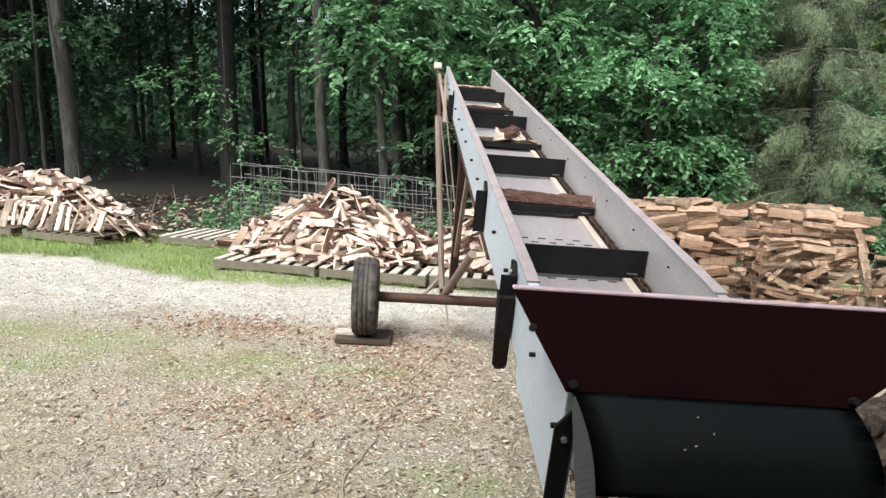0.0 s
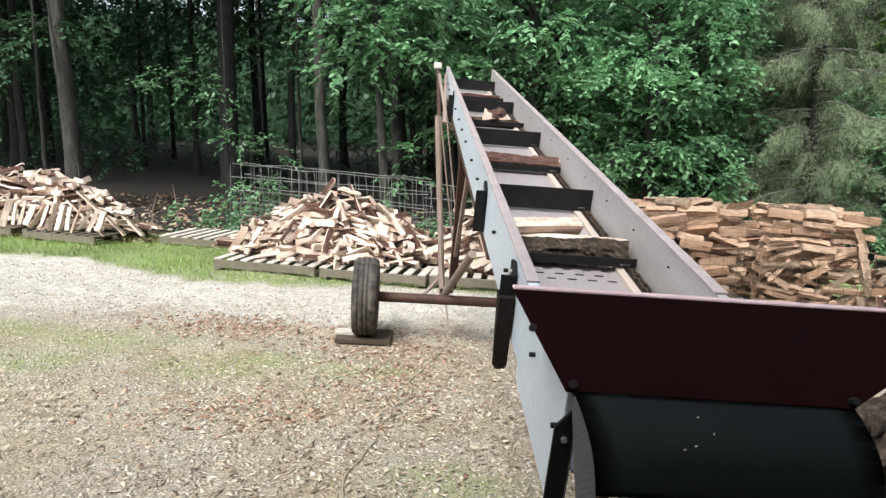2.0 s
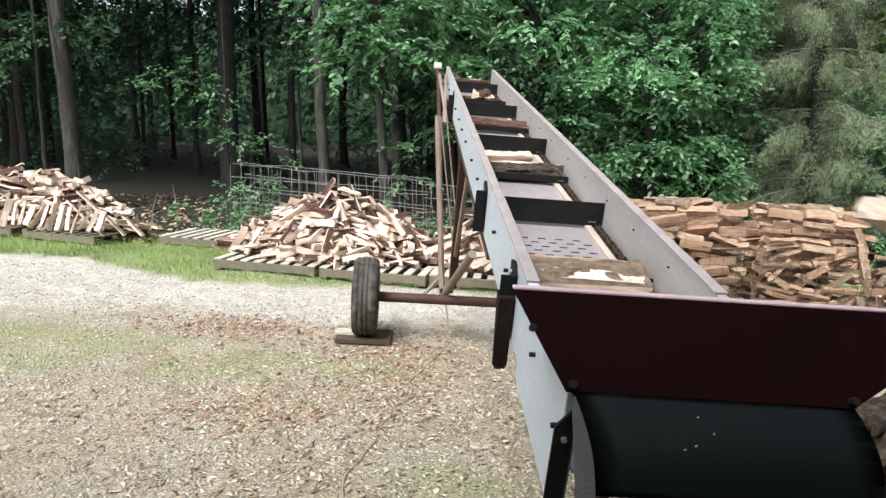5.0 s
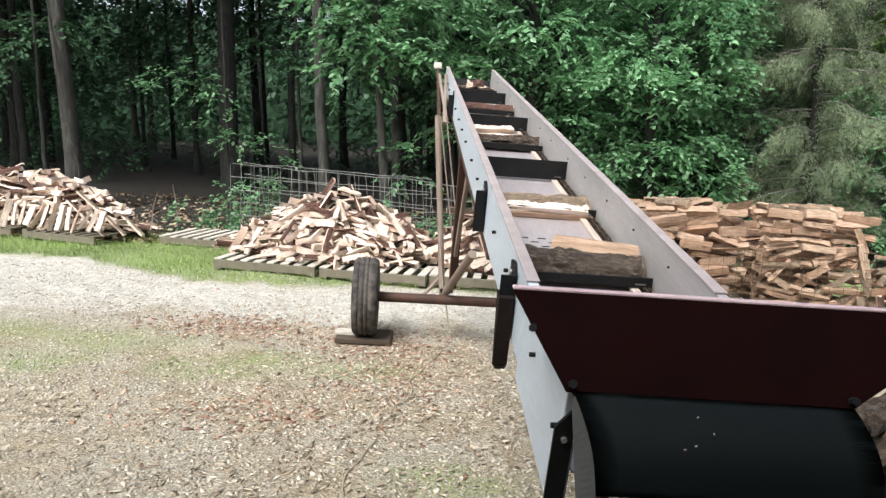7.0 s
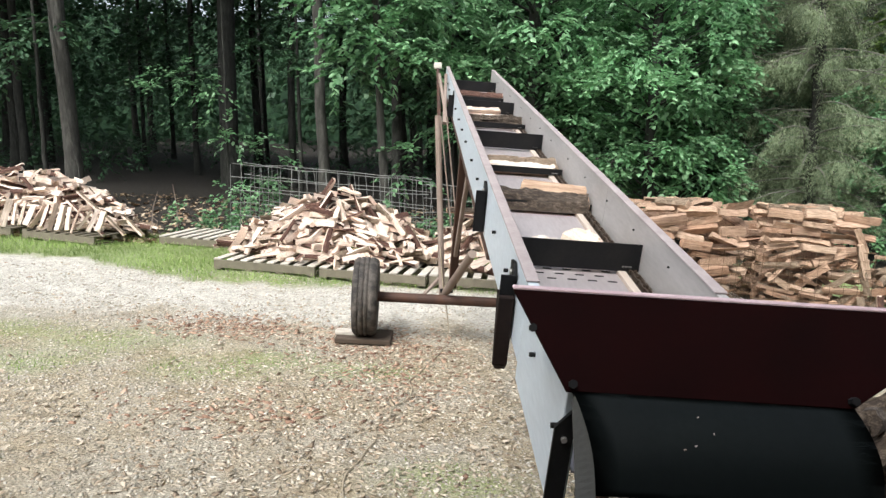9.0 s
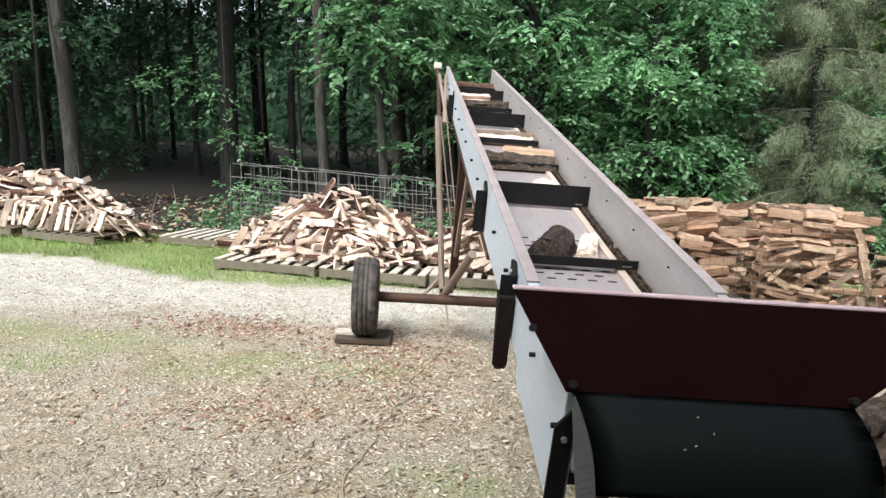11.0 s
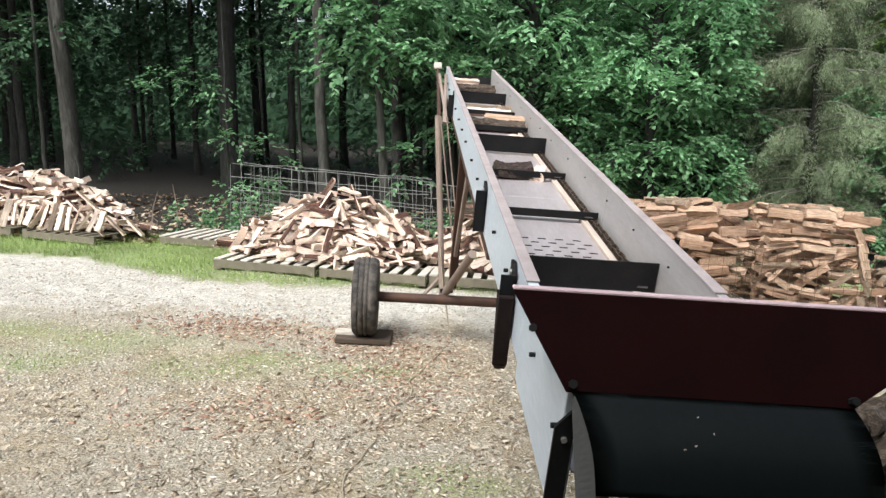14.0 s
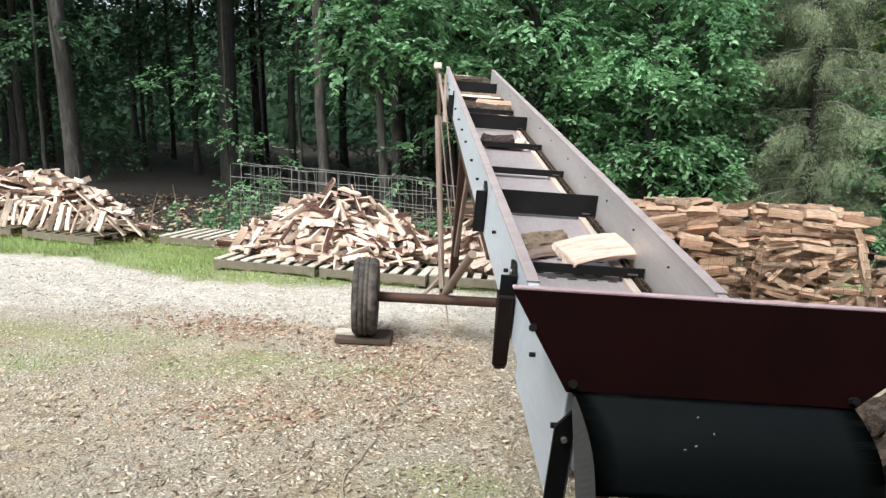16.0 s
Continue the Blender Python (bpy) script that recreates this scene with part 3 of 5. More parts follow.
def build_gear():
    g = new("wheel_axle_frame")
    tagged(g, "rusty tubular axle with two road wheels and telescoping supports", "trailer axle")
    Z = 5.59
    lx, rx = -0.645, 1.40
    za = lambda x: gz(x, Z) + 0.33 + 0.032
    L, R = Vector((lx, Z, za(lx))), Vector((rx, Z, za(rx)))
    rod_part("axle", g, BROWN_STEEL, L + Vector((0.08, 0, 0)), R - Vector((0.08, 0, 0)), 0.042, "brown rusty steel tube axle", 16)
    for p, s in ((L, 1), (R, -1)):
        build_wheel(g, Matrix.Translation(p) @ pose(0, 0, 0, 0, TILT, 3))
    rod_part("support_pole", g, TAN_STEEL, (-0.009, 5.66, 0.35), (-0.043, 5.853, 1.859), 0.026, "tan telescoping support pole")
    rod_part("support_pole", g, TAN_STEEL, (0.55, 5.66, 0.33), (0.56, 5.853, 1.8), 0.026, "tan telescoping support pole")
    rod_part("inner_post", g, BROWN_STEEL, (-0.03, 5.83, 1.75), (-0.054, 7.505, 2.42), 0.017, "thin brown inner post")
    bm = bmesh.new()
    bm_box(bm, -0.054, 7.50, 2.455, 0.085, 0.08, 0.065)
    bevel(bm, 0.012, 2)
    part("post_cap", bm, CAP, g, "cream post cap")
    def strut(a, b, w, d, mat, label):
        a, b = Vector(a), Vector(b)
        m = Matrix.Translation((a + b) / 2) @ (b - a).to_track_quat("Z", "Y").to_matrix().to_4x4()
        bm = bmesh.new()
        bm_box(bm, 0, 0, 0, w, d, (b - a).length, m)
        bevel(bm, 0.004)
        return part("strut", bm, mat, g, label)
    for dx, dz in ((0, 0), (0.47, -0.03)):
        strut((0.079 + dx, 5.72, 0.42 + dz), (0.165 + dx, 4.914, 1.70 + dz), 0.065, 0.05, BROWN_STEEL, "rusty brown square strut")
    strut((0.10, 5.5, 0.72), (0.215, 4.76, 1.66), 0.03, 0.04, TAN_STEEL, "weathered tan wooden brace")
    rod_part("brace_tube", g, TAN_STEEL, (0.009, 5.66, 0.36), (0.22, 5.038, 0.806), 0.034, "tan tube brace")
    rod_part("brace_tube", g, TAN_STEEL, (-0.179, 5.78, 0.32), (-0.02, 5.9, 0.47), 0.016, "thin tan brace")
    for x in (-0.02, 0.03):
        rod_part("brace_rod", g, TAN_STEEL, (x, 5.76, 1.85), (x + 0.11, 5.70, 0.7), 0.006, "thin steel rod")
    rod_part("brace_rod", g, TAN_STEEL, (-0.035, 6.9, 2.3), (0.035, 6.0, 1.8), 0.016, "thin brown brace")
    rod_part("brace_rod", g, TAN_STEEL, (0.03, 6.9, 2.3), (0.01, 6.0, 1.8), 0.016, "thin brown brace")
    box_part("clamp", g, BLACK, (0.03, 5.66, 0.40), (0.11, 0.11, 0.03), 0.004, "black axle clamp")
    return g, L, R


gear, AX_L, AX_R = build_gear()

# ---- split firewood ----
def split_mesh(seed, old=False, length=None, width=None, form=None, bark=None):
    """One split of a log: a wedge with a rough bark back, ends cut square."""
    r = random.Random(seed)
    ln, w = r.uniform(0.27, 0.4), r.uniform(0.038, 0.084)
    kind = r.random()
    ln, w = length or ln, width or w
    kind = kind if form is None else form
    if kind < 0.55:      # wedge
        a = r.uniform(0.8, 1.3)
        sect = [(0, 0, 0)] + [(w * math.sin(-a / 2 + a * i / 4), w * math.cos(-a / 2 + a * i / 4), 1 if i < 4 else 0) for i in range(5)]
        sect[0] = (0, 0, 0)
    elif kind < 0.85:    # slab
        h = w * (0.3 if kind == 0.71 else r.uniform(0.45, 0.7))
        sect = [(-w / 2, 0, 0), (-w / 2 * 0.9, h, 1), (0, h * 1.15, 1), (w / 2 * 0.9, h, 0), (w / 2, 0, 0), (w * 0.1, -h * 0.08, 0)]
    else:                # half round
        sect = [(w * 0.6 * math.cos(math.pi * i / 8) * r.uniform(0.9, 1.1), w * 0.6 * math.sin(math.pi * i / 8) * r.uniform(0.85, 1.15), 1) for i in range(9)]
    cx, cz = sum(s[0] for s in sect) / len(sect), sum(s[1] for s in sect) / len(sect)
    bm = bmesh.new()
    rings = []
    nseg = 7 if length else 4
    bend, bend2 = r.uniform(-0.012, 0.012), r.uniform(-0.01, 0.01)
    for i in range(nseg + 1):
        t = i / nseg
        y = (t - 0.5) * ln
        k = 1 + r.uniform(-0.07, 0.07)
        bx, bz = bend * math.sin(t * math.pi), bend2 * math.sin(t * math.pi)
        rings.append([bm.verts.new(((x - cx) * k + bx + r.uniform(-0.004, 0.004), y + (r.uniform(-0.008, 0.008) if i in (0, nseg) else 0), (z - cz) * k + bz + r.uniform(-0.004, 0.004))) for x, z, _ in sect])
    m = len(sect)
    for p, q in zip(rings, rings[1:]):
        for k in range(m):
            f = bm.faces.new((p[k], q[k], q[(k + 1) % m], p[(k + 1) % m]))
            f.material_index = sect[k][2] if kind < 0.85 or k < m - 1 else 0
    bm.faces.new(rings[0][::-1])
    bm.faces.new(rings[-1])
    bmesh.ops.recalc_face_normals(bm, faces=bm.faces)
    bark = bark or (BARK_OLD if old or r.random() < 0.65 else BARK_RED)
    return mesh_of(bm, "firewood_split", WOOD_OLD if old else WOOD, bark)


SPLITS = [split_mesh(i) for i in range(16)]
SPLITS_OLD = [split_mesh(40 + i, True, None, None, (0.2, 0.3, 0.95, 0.4, 0.7)[i % 5]) for i in range(16)]
SPLITS_CRATE = [split_mesh(70 + i, True, 0.27 + 0.012 * (i * 7 % 11), 0.05 + 0.0033 * (i * 5 % 12), (0.2, 0.75, 0.3, 0.95, 0.4, 0.7)[i % 6]) for i in range(18)]

SPLITS_COURSE = [split_mesh(140 + i, True, 0.25 + 0.014 * (i * 7 % 10), 0.06 + 0.0045 * (i * 5 % 9), (0.65, 0.3, 0.6, 0.8, 0.4)[i % 5]) for i in range(15)]

SPLITS_GREY = [split_mesh(170 + i, True, 0.42, 0.09 + 0.004 * i, (0.95, 0.3, 0.9)[i % 3], BARK) for i in range(6)]
# cut faces take dark bark too, putting that corner's shade into the colour
for me in SPLITS_GREY:
    me.materials[0] = BARK_FED


JOINED = {}


def log_at(mesh, m, label, group, single=True):
    """A log of its own, or one of the joined rest of its heap."""
    if not single:
        JOINED.setdefault(group, []).append((mesh, m))
        return None
    ob = new("firewood_log", mesh)
    ob.matrix_world = m
    return tagged(ob, label, "firewood", group)


def join_rest():
    for group, logs in JOINED.items():
        vs, fs, mi, base = [], [], [], 0
        mats = []
        for me, m in logs:
            co = np.empty(len(me.vertices) * 3)
            me.vertices.foreach_get("co", co)
            co = co.reshape(-1, 3) @ np.array(m.to_3x3()).T + np.array(m.translation)
            vs.append(co)
            for p in me.polygons:
                fs.append([base + v for v in p.vertices])
                mt = me.materials[p.material_index]
                if mt not in mats:
                    mats.append(mt)
                mi.append(mats.index(mt))
            base += len(co)
        me = bpy.data.meshes.new("firewood_heap")
        me.from_pydata(np.concatenate(vs).tolist(), [], fs)
        for mt in mats:
            me.materials.append(mt)
        me.polygons.foreach_set("material_index", mi)
        tagged(new("firewood_heap", me), "jumbled split firewood logs deeper in the heap", "firewood", kind="stuff")


def heap(cx, cy, rx, ry, hgt, yaw, seed, label, group, meshes, count, base=0.14, flat=1.6, singles=60, lie=0.0):
    """A loose heap: splits strewn in layers inside a mound."""
    r = random.Random(seed)
    layers = int(hgt / 0.06)
    total = sum((1 - i / layers) ** (2 / flat) + 0.02 for i in range(layers))
    logs = []
    for i in range(layers):
        f = i / layers
        k = (1 - f) ** (1 / flat)
        n = max(2, int(count * (k * k + 0.02) / total))
        for j in range(n):
            a = 2 * math.pi * (j + r.random()) / n
            q = k * (0.45 + 0.55 * r.random() ** 0.5)
            u, v = q * rx * math.cos(a), q * ry * math.sin(a)
            x = cx + u * math.cos(yaw) - v * math.sin(yaw)
            y = cy + u * math.sin(yaw) + v * math.cos(yaw)
            z = gz(x, y) + base + f * hgt + 0.04 + r.uniform(-0.02, 0.04)
            out = math.atan2(y - cy, x - cx)
            slope = -r.uniform(10, 55) if q > 0.6 * k else r.uniform(-20, 20)
            if f < 0.08:
                slope *= 0.2
            if r.random() < lie:
                m = Matrix.Translation((x, y, z)) @ pose(0, 0, 0, 0, 0, math.degrees(yaw) + 90 + r.uniform(-28, 28)) @ pose(0, 0, 0, r.uniform(-14, 14)) @ pose(0, 0, 0, 0, r.uniform(0, 360))
            elif r.random() < 0.45:
                m = Matrix.Translation((x, y, z)) @ pose(0, 0, 0, 0, 0, math.degrees(out) - 90 + r.uniform(-40, 40)) @ pose(0, 0, 0, slope) @ pose(0, 0, 0, 0, r.uniform(0, 360))
            else:
                m = Matrix.Translation((x, y, z)) @ pose(0, 0, 0, 0, 0, r.uniform(0, 360)) @ pose(0, 0, 0, r.uniform(-22, 22)) @ pose(0, 0, 0, 0, r.uniform(0, 360))
            logs.append((y - cy - 0.9 * f * hgt, r.choice(meshes), m))
    logs.sort(key=lambda e: e[0])
    for k, (_, me, m) in enumerate(logs):
        log_at(me, m, label, group, k < singles)


def build_pallet(x, y, yaw, label, w=1.22, d=1.02, mat=PALLET, slats=8, stringer=PALLET_DARK):
    p = new("pallet")
    p.matrix_world = Matrix.Translation((x, y, gz(x, y))) @ pose(0, 0, 0, 0, TILT, 0) @ pose(0, 0, 0, 0, 0, yaw)
    tagged(p, label, "pallet", "wooden pallets under the firewood")
    for k in (-1, 0, 1):
        box_part("stringer", p, stringer, (0, k * (d / 2 - 0.02), 0.062), (w, 0.04, 0.09), 0.004)
    for k in range(slats):
        xx = (k / (slats - 1) - 0.5) * (w - 0.09)
        box_part("deck_board", p, mat, (xx, 0, 0.118), (0.09, d, 0.018), 0.003)
    for k in range(4):
        box_part("bottom_board", p, stringer, ((k / 3 - 0.5) * (w - 0.09), 0, 0.008), (0.09, d, 0.016), 0.002)
    return p


def build_cage(x0, x1, y0, h, seed):
    """Welded wire crate on a pallet, filled with stacked splits."""
    w, d = x1 - x0, 1.0
    xc, yc = (x0 + x1) / 2, y0 + d / 2
    build_pallet(xc, yc, 0, "weathered wooden pallet under a firewood crate", w, d)
    c = new("wire_crate")
    c.matrix_world = Matrix.Translation((xc, yc, gz(xc, yc) + 0.13)) @ pose(0, 0, 0, 0, TILT, 0)
    tagged(c, "rusty welded wire crate holding stacked firewood", "crate", "wire crates of firewood")
    r, wh = 0.003, h * 0.58
    for ys, nm in ((-d / 2, "mesh_side"), (d / 2, "mesh_side")):
        bm = bmesh.new()
        for k in range(8):
            z = 0.02 + k * wh / 7
            bm_rod(bm, (-w / 2, ys, z), (w / 2, ys, z), r, seg=5)
        for k in range(9):
            x = (k / 8 - 0.5) * w
            bm_rod(bm, (x, ys, 0), (x, ys, wh), r * 0.8, seg=5)
        part(nm, bm, RUST_WIRE, c)
    for xs in (-w / 2, w / 2):
        bm = bmesh.new()
        for k in range(8):
            z = 0.02 + k * wh / 7
            bm_rod(bm, (xs, -d / 2, z), (xs, d / 2, z), r, seg=5)
        for k in range(7):
            y = (k / 6 - 0.5) * d
            bm_rod(bm, (xs, y, 0), (xs, y, wh), r * 0.8, seg=5)
        part("mesh_side", bm, RUST_WIRE, c)
    rr = random.Random(seed)
    M = c.matrix_world
    label, group = "seasoned split firewood log stacked in a wire crate", "firewood in the wire crates"

    def lay(me, x, y, z, tip, turn, roll, single):
        log_at(me, M @ Matrix.Translation((x, y, z)) @ pose(0, 0, 0, tip, 0, turn) @ pose(0, 0, 0, 0, roll, 0), label, group, single)

    # jumbled lower half behind the wires
    z = 0.05
    while z < h * 0.52:
        for yy in (-0.43, -0.3, -0.12, 0.1, 0.3):
            x = -w / 2 + rr.uniform(0.12, 0.24)
            while x < w / 2 - 0.1:
                q = rr.random()
                if q < 0.45:
                    tip, turn = rr.uniform(-12, 12), 90 + rr.uniform(-12, 12)
                elif q < 0.88:
                    tip, turn = rr.choice((-1, 1)) * rr.uniform(18, 52), 90 + rr.uniform(-25, 25)
                else:
                    tip, turn = rr.uniform(-15, 15), rr.uniform(-30, 30)
                lim = w / 2 - (0.19 if q < 0.88 else 0.07)
                lay(rr.choice(SPLITS_CRATE), min(max(x, -lim), lim), yy + rr.uniform(-0.04, 0.04) + (0.14 if q >= 0.88 else 0), z + rr.uniform(-0.02, 0.025), tip, turn, rr.uniform(0, 360), yy < -0.35 and rr.random() < 0.8)
                x += rr.uniform(0.24, 0.38) if q < 0.88 else 0.12
        z += 0.082
    # laid courses above, their split faces outwards
    z += 0.01
    while z < h:
        step_z = rr.uniform(0.076, 0.09)
        for yy in (-0.44, -0.17, 0.12, 0.38):
            x = -w / 2 + rr.uniform(0.0, 0.1)
            while x < w / 2 - 0.15:
                me = rr.choice(SPLITS_COURSE)
                half = me.vertices[-1].co.y
                x0 = min(x + half, w / 2 - half)
                slant = rr.choice((0, 0, 7, -9, 8, -16, 24)) if z < h * 0.85 else 0
                lay(me, x0, yy + rr.uniform(-0.05, 0.06), z + rr.uniform(-0.014, 0.014), rr.uniform(-5, 5) + slant, 90 + rr.uniform(-13, 13), rr.choice((90, 90, 90, 75, 105, 180, 0)) + rr.uniform(-12, 12), yy < -0.4)
                x = x0 + half + (rr.uniform(0.005, 0.045) if rr.random() < 0.85 else 0.1)
        z += step_z
    # a few laid askew on the top
    for k in range(7):
        lay(rr.choice(SPLITS_CRATE), rr.uniform(-0.4, 0.4) * w, rr.uniform(-0.4, 0.2), z - 0.02, rr.uniform(-6, 6), rr.uniform(40, 140), rr.uniform(0, 360), True)
    # splits stood on end against the corner
    for k in range(3 if seed == 4 else 0):
        lay(rr.choice(SPLITS_CRATE), w / 2 - 0.06 - 0.05 * k, -0.47, 0.33 + 0.2 * k, rr.uniform(55, 80), 100, rr.uniform(0, 360), True)
    return c


build_cage(1.88, 2.98, 6.55, 1.05, 3)
build_cage(3.15, 4.27, 6.68, 1.03, 4)

for px, py, yw in ((-5.05, 9.6, -17), (-6.4, 10.0, -17), (-1.98, 8.2, -9), (-0.72, 7.98, -9), (-3.25, 9.75, -8), (0.5, 7.9, -6)):
    dark = px < -4
    build_pallet(px, py, yw, "dark wooden pallet under a firewood heap" if dark else "grey weathered wooden pallet under a firewood heap", mat=PALLET_DARK if dark else PALLET)
FRESH = "pale freshly split firewood log on the heap"
heap(-6.2, 10.14, 2.15, 0.55, 0.74, radians(-17), 1, FRESH, "firewood heap by the grass", SPLITS, 470, flat=2.0, singles=60, lie=0.55)
heap(-1.3, 8.42, 1.5, 0.74, 0.79, radians(-7), 2, FRESH, "firewood heap behind the wheel", SPLITS, 480, flat=1.25, singles=90, lie=0.25)
heap(0.55, 8.2, 0.75, 0.62, 0.8, 0, 5, "reddish freshly split firewood log on the heap", "firewood heap under the conveyor", SPLITS, 150, flat=1.4, singles=25)
heap(5.1, 7.2, 0.72, 0.5, 0.8, 0, 6, "seasoned split firewood log on a loose heap", "loose firewood heap beside the crates", SPLITS_OLD, 90, base=0.0, flat=1.6, singles=10)
heap(1.84, 2.52, 0.55, 0.45, 0.72, 0, 8, "grey weathered firewood log waiting by the hopper, faces darkened for shade", "firewood waiting by the hopper", SPLITS_GREY, 60, base=0.0, flat=2.0, singles=12)
for p, v, old in (((3.52, 6.2, -0.02), (0.2, 0.1, 0.02), 1), ((3.95, 6.3, 0.05), (0.03, 0.2, 1), 1), ((4.15, 6.3, 0.05), (-0.05, 0.2, 1), 0), ((3.2, 6.25, -0.05), (1, 0.2, 0), 1), ((2.75, 6.2, -0.03), (1, -0.2, 0), 1)):
    log_at((SPLITS_OLD if old else SPLITS)[3], Matrix.Translation(p) @ Vector(v).to_track_quat("Y", "Z").to_matrix().to_4x4(), "split firewood log leaning at the foot of a crate", "loose firewood at the crates")
# pale splits stood along the front of the heap by the grass, and thin poles sliding off it
stand = random.Random(14)
for k in range(13):
    f = k / 12
    x, y = -6.05 + 1.5 * f, 9.44 - 0.42 * f
    lean, tilt = stand.uniform(18, 34), stand.uniform(-14, 14) + (16 if k in (4, 10) else 0)
    m = Matrix.Translation((x, y, gz(x, y) + 0.32)) @ pose(0, 0, 0, 0, tilt, -16) @ pose(0, 0, 0, 90 - lean, 0, 0) @ pose(0, 0, 0, 0, stand.choice((180, 170, 195, 140)), 0)
    log_at(SPLITS[(k * 5 + 2) % 16], m, "pale split log stood leaning against the heap", "firewood heap by the grass")
for k, (a, b) in enumerate((((-5.15, 9.62, 0.98), (-4.3, 9.15, 0.42)), ((-5.2, 9.45, 0.86), (-4.55, 9.08, 0.42)), ((-4.6, 9.6, 0.72), (-4.1, 9.25, 0.4)))):
    a, b = Vector(a), Vector(b)
    me = split_mesh(190 + k, False, (b - a).length, 0.05, 0.7)
    log_at(me, Matrix.Translation((a + b) / 2) @ (b - a).to_track_quat("Y", "Z").to_matrix().to_4x4(), "long thin split pole sliding off the heap", "firewood heap by the grass")
join_rest()

# ---- logs that are thrown in and ride up the conveyor ----
def aim(p, v):
    return Matrix.Translation(p) @ Vector(v).to_track_quat("Y", "Z").to_matrix().to_4x4()


def flight_s(k, t):
    return REF_S + SPEED * (t - REF_T) + k * PITCH


def ride(k, off, t0, s0, x, z, yaw, roll=0, n=0, swing=None):
    """Rows of a log that lies at s0 from t0, is met by flight k, rides to the head and drops on the heap below."""
    # swing: from when to when the log swings round against the flight, and by how many degrees
    turn = lambda t: yaw + (swing[2] * (1 - float(step(swing[0], swing[1], t))) if swing else 0)
    at = lambda t: CONV @ pose(x, max(s0, flight_s(k, t) + off), BED + z - 0.008) @ pose(0, 0, 0, 0, 0, turn(t)) @ pose(0, 0, 0, 0, roll, 0)
    touch = (s0 - off - k * PITCH - REF_S) / SPEED + REF_T
    end = (HEAD + 0.03 - off - k * PITCH - REF_S) / SPEED + REF_T
    ts = [t0] + [t for t in (touch - 0.06, touch, touch + 0.06) if t0 + 0.03 < t < 15.9]
    t = max(t0, touch) + 0.5
    while t < min(end, 16):
        ts.append(t)
        t += 0.4 if swing else 1.0
    ts.append(min(end, 16.0))
    rows = [(t, at(t)) for t in ts]
    if end < 16:
        p = at(end).translation
        q = at(end).to_quaternion().to_matrix().to_4x4()
        rest = Vector((0.25 + 0.17 * (n % 4), 8.05 + 0.08 * (n % 3), 0.85 + 0.05 * (n % 2)))
        for f, dt in ((0.33, 0.2), (0.66, 0.36), (1.0, 0.55)):
            if end + dt < 16:
                pos = p.lerp(rest, f)
                pos.z = p.z + (rest.z - p.z) * f * f
                rows.append((end + dt, Matrix.Translation(pos) @ pose(0, 0, 0, -30 * f, 0, 10 * f) @ q))
        if end + 0.56 < 16:
            rows.append((16.0, rows[-1][1]))
    return rows


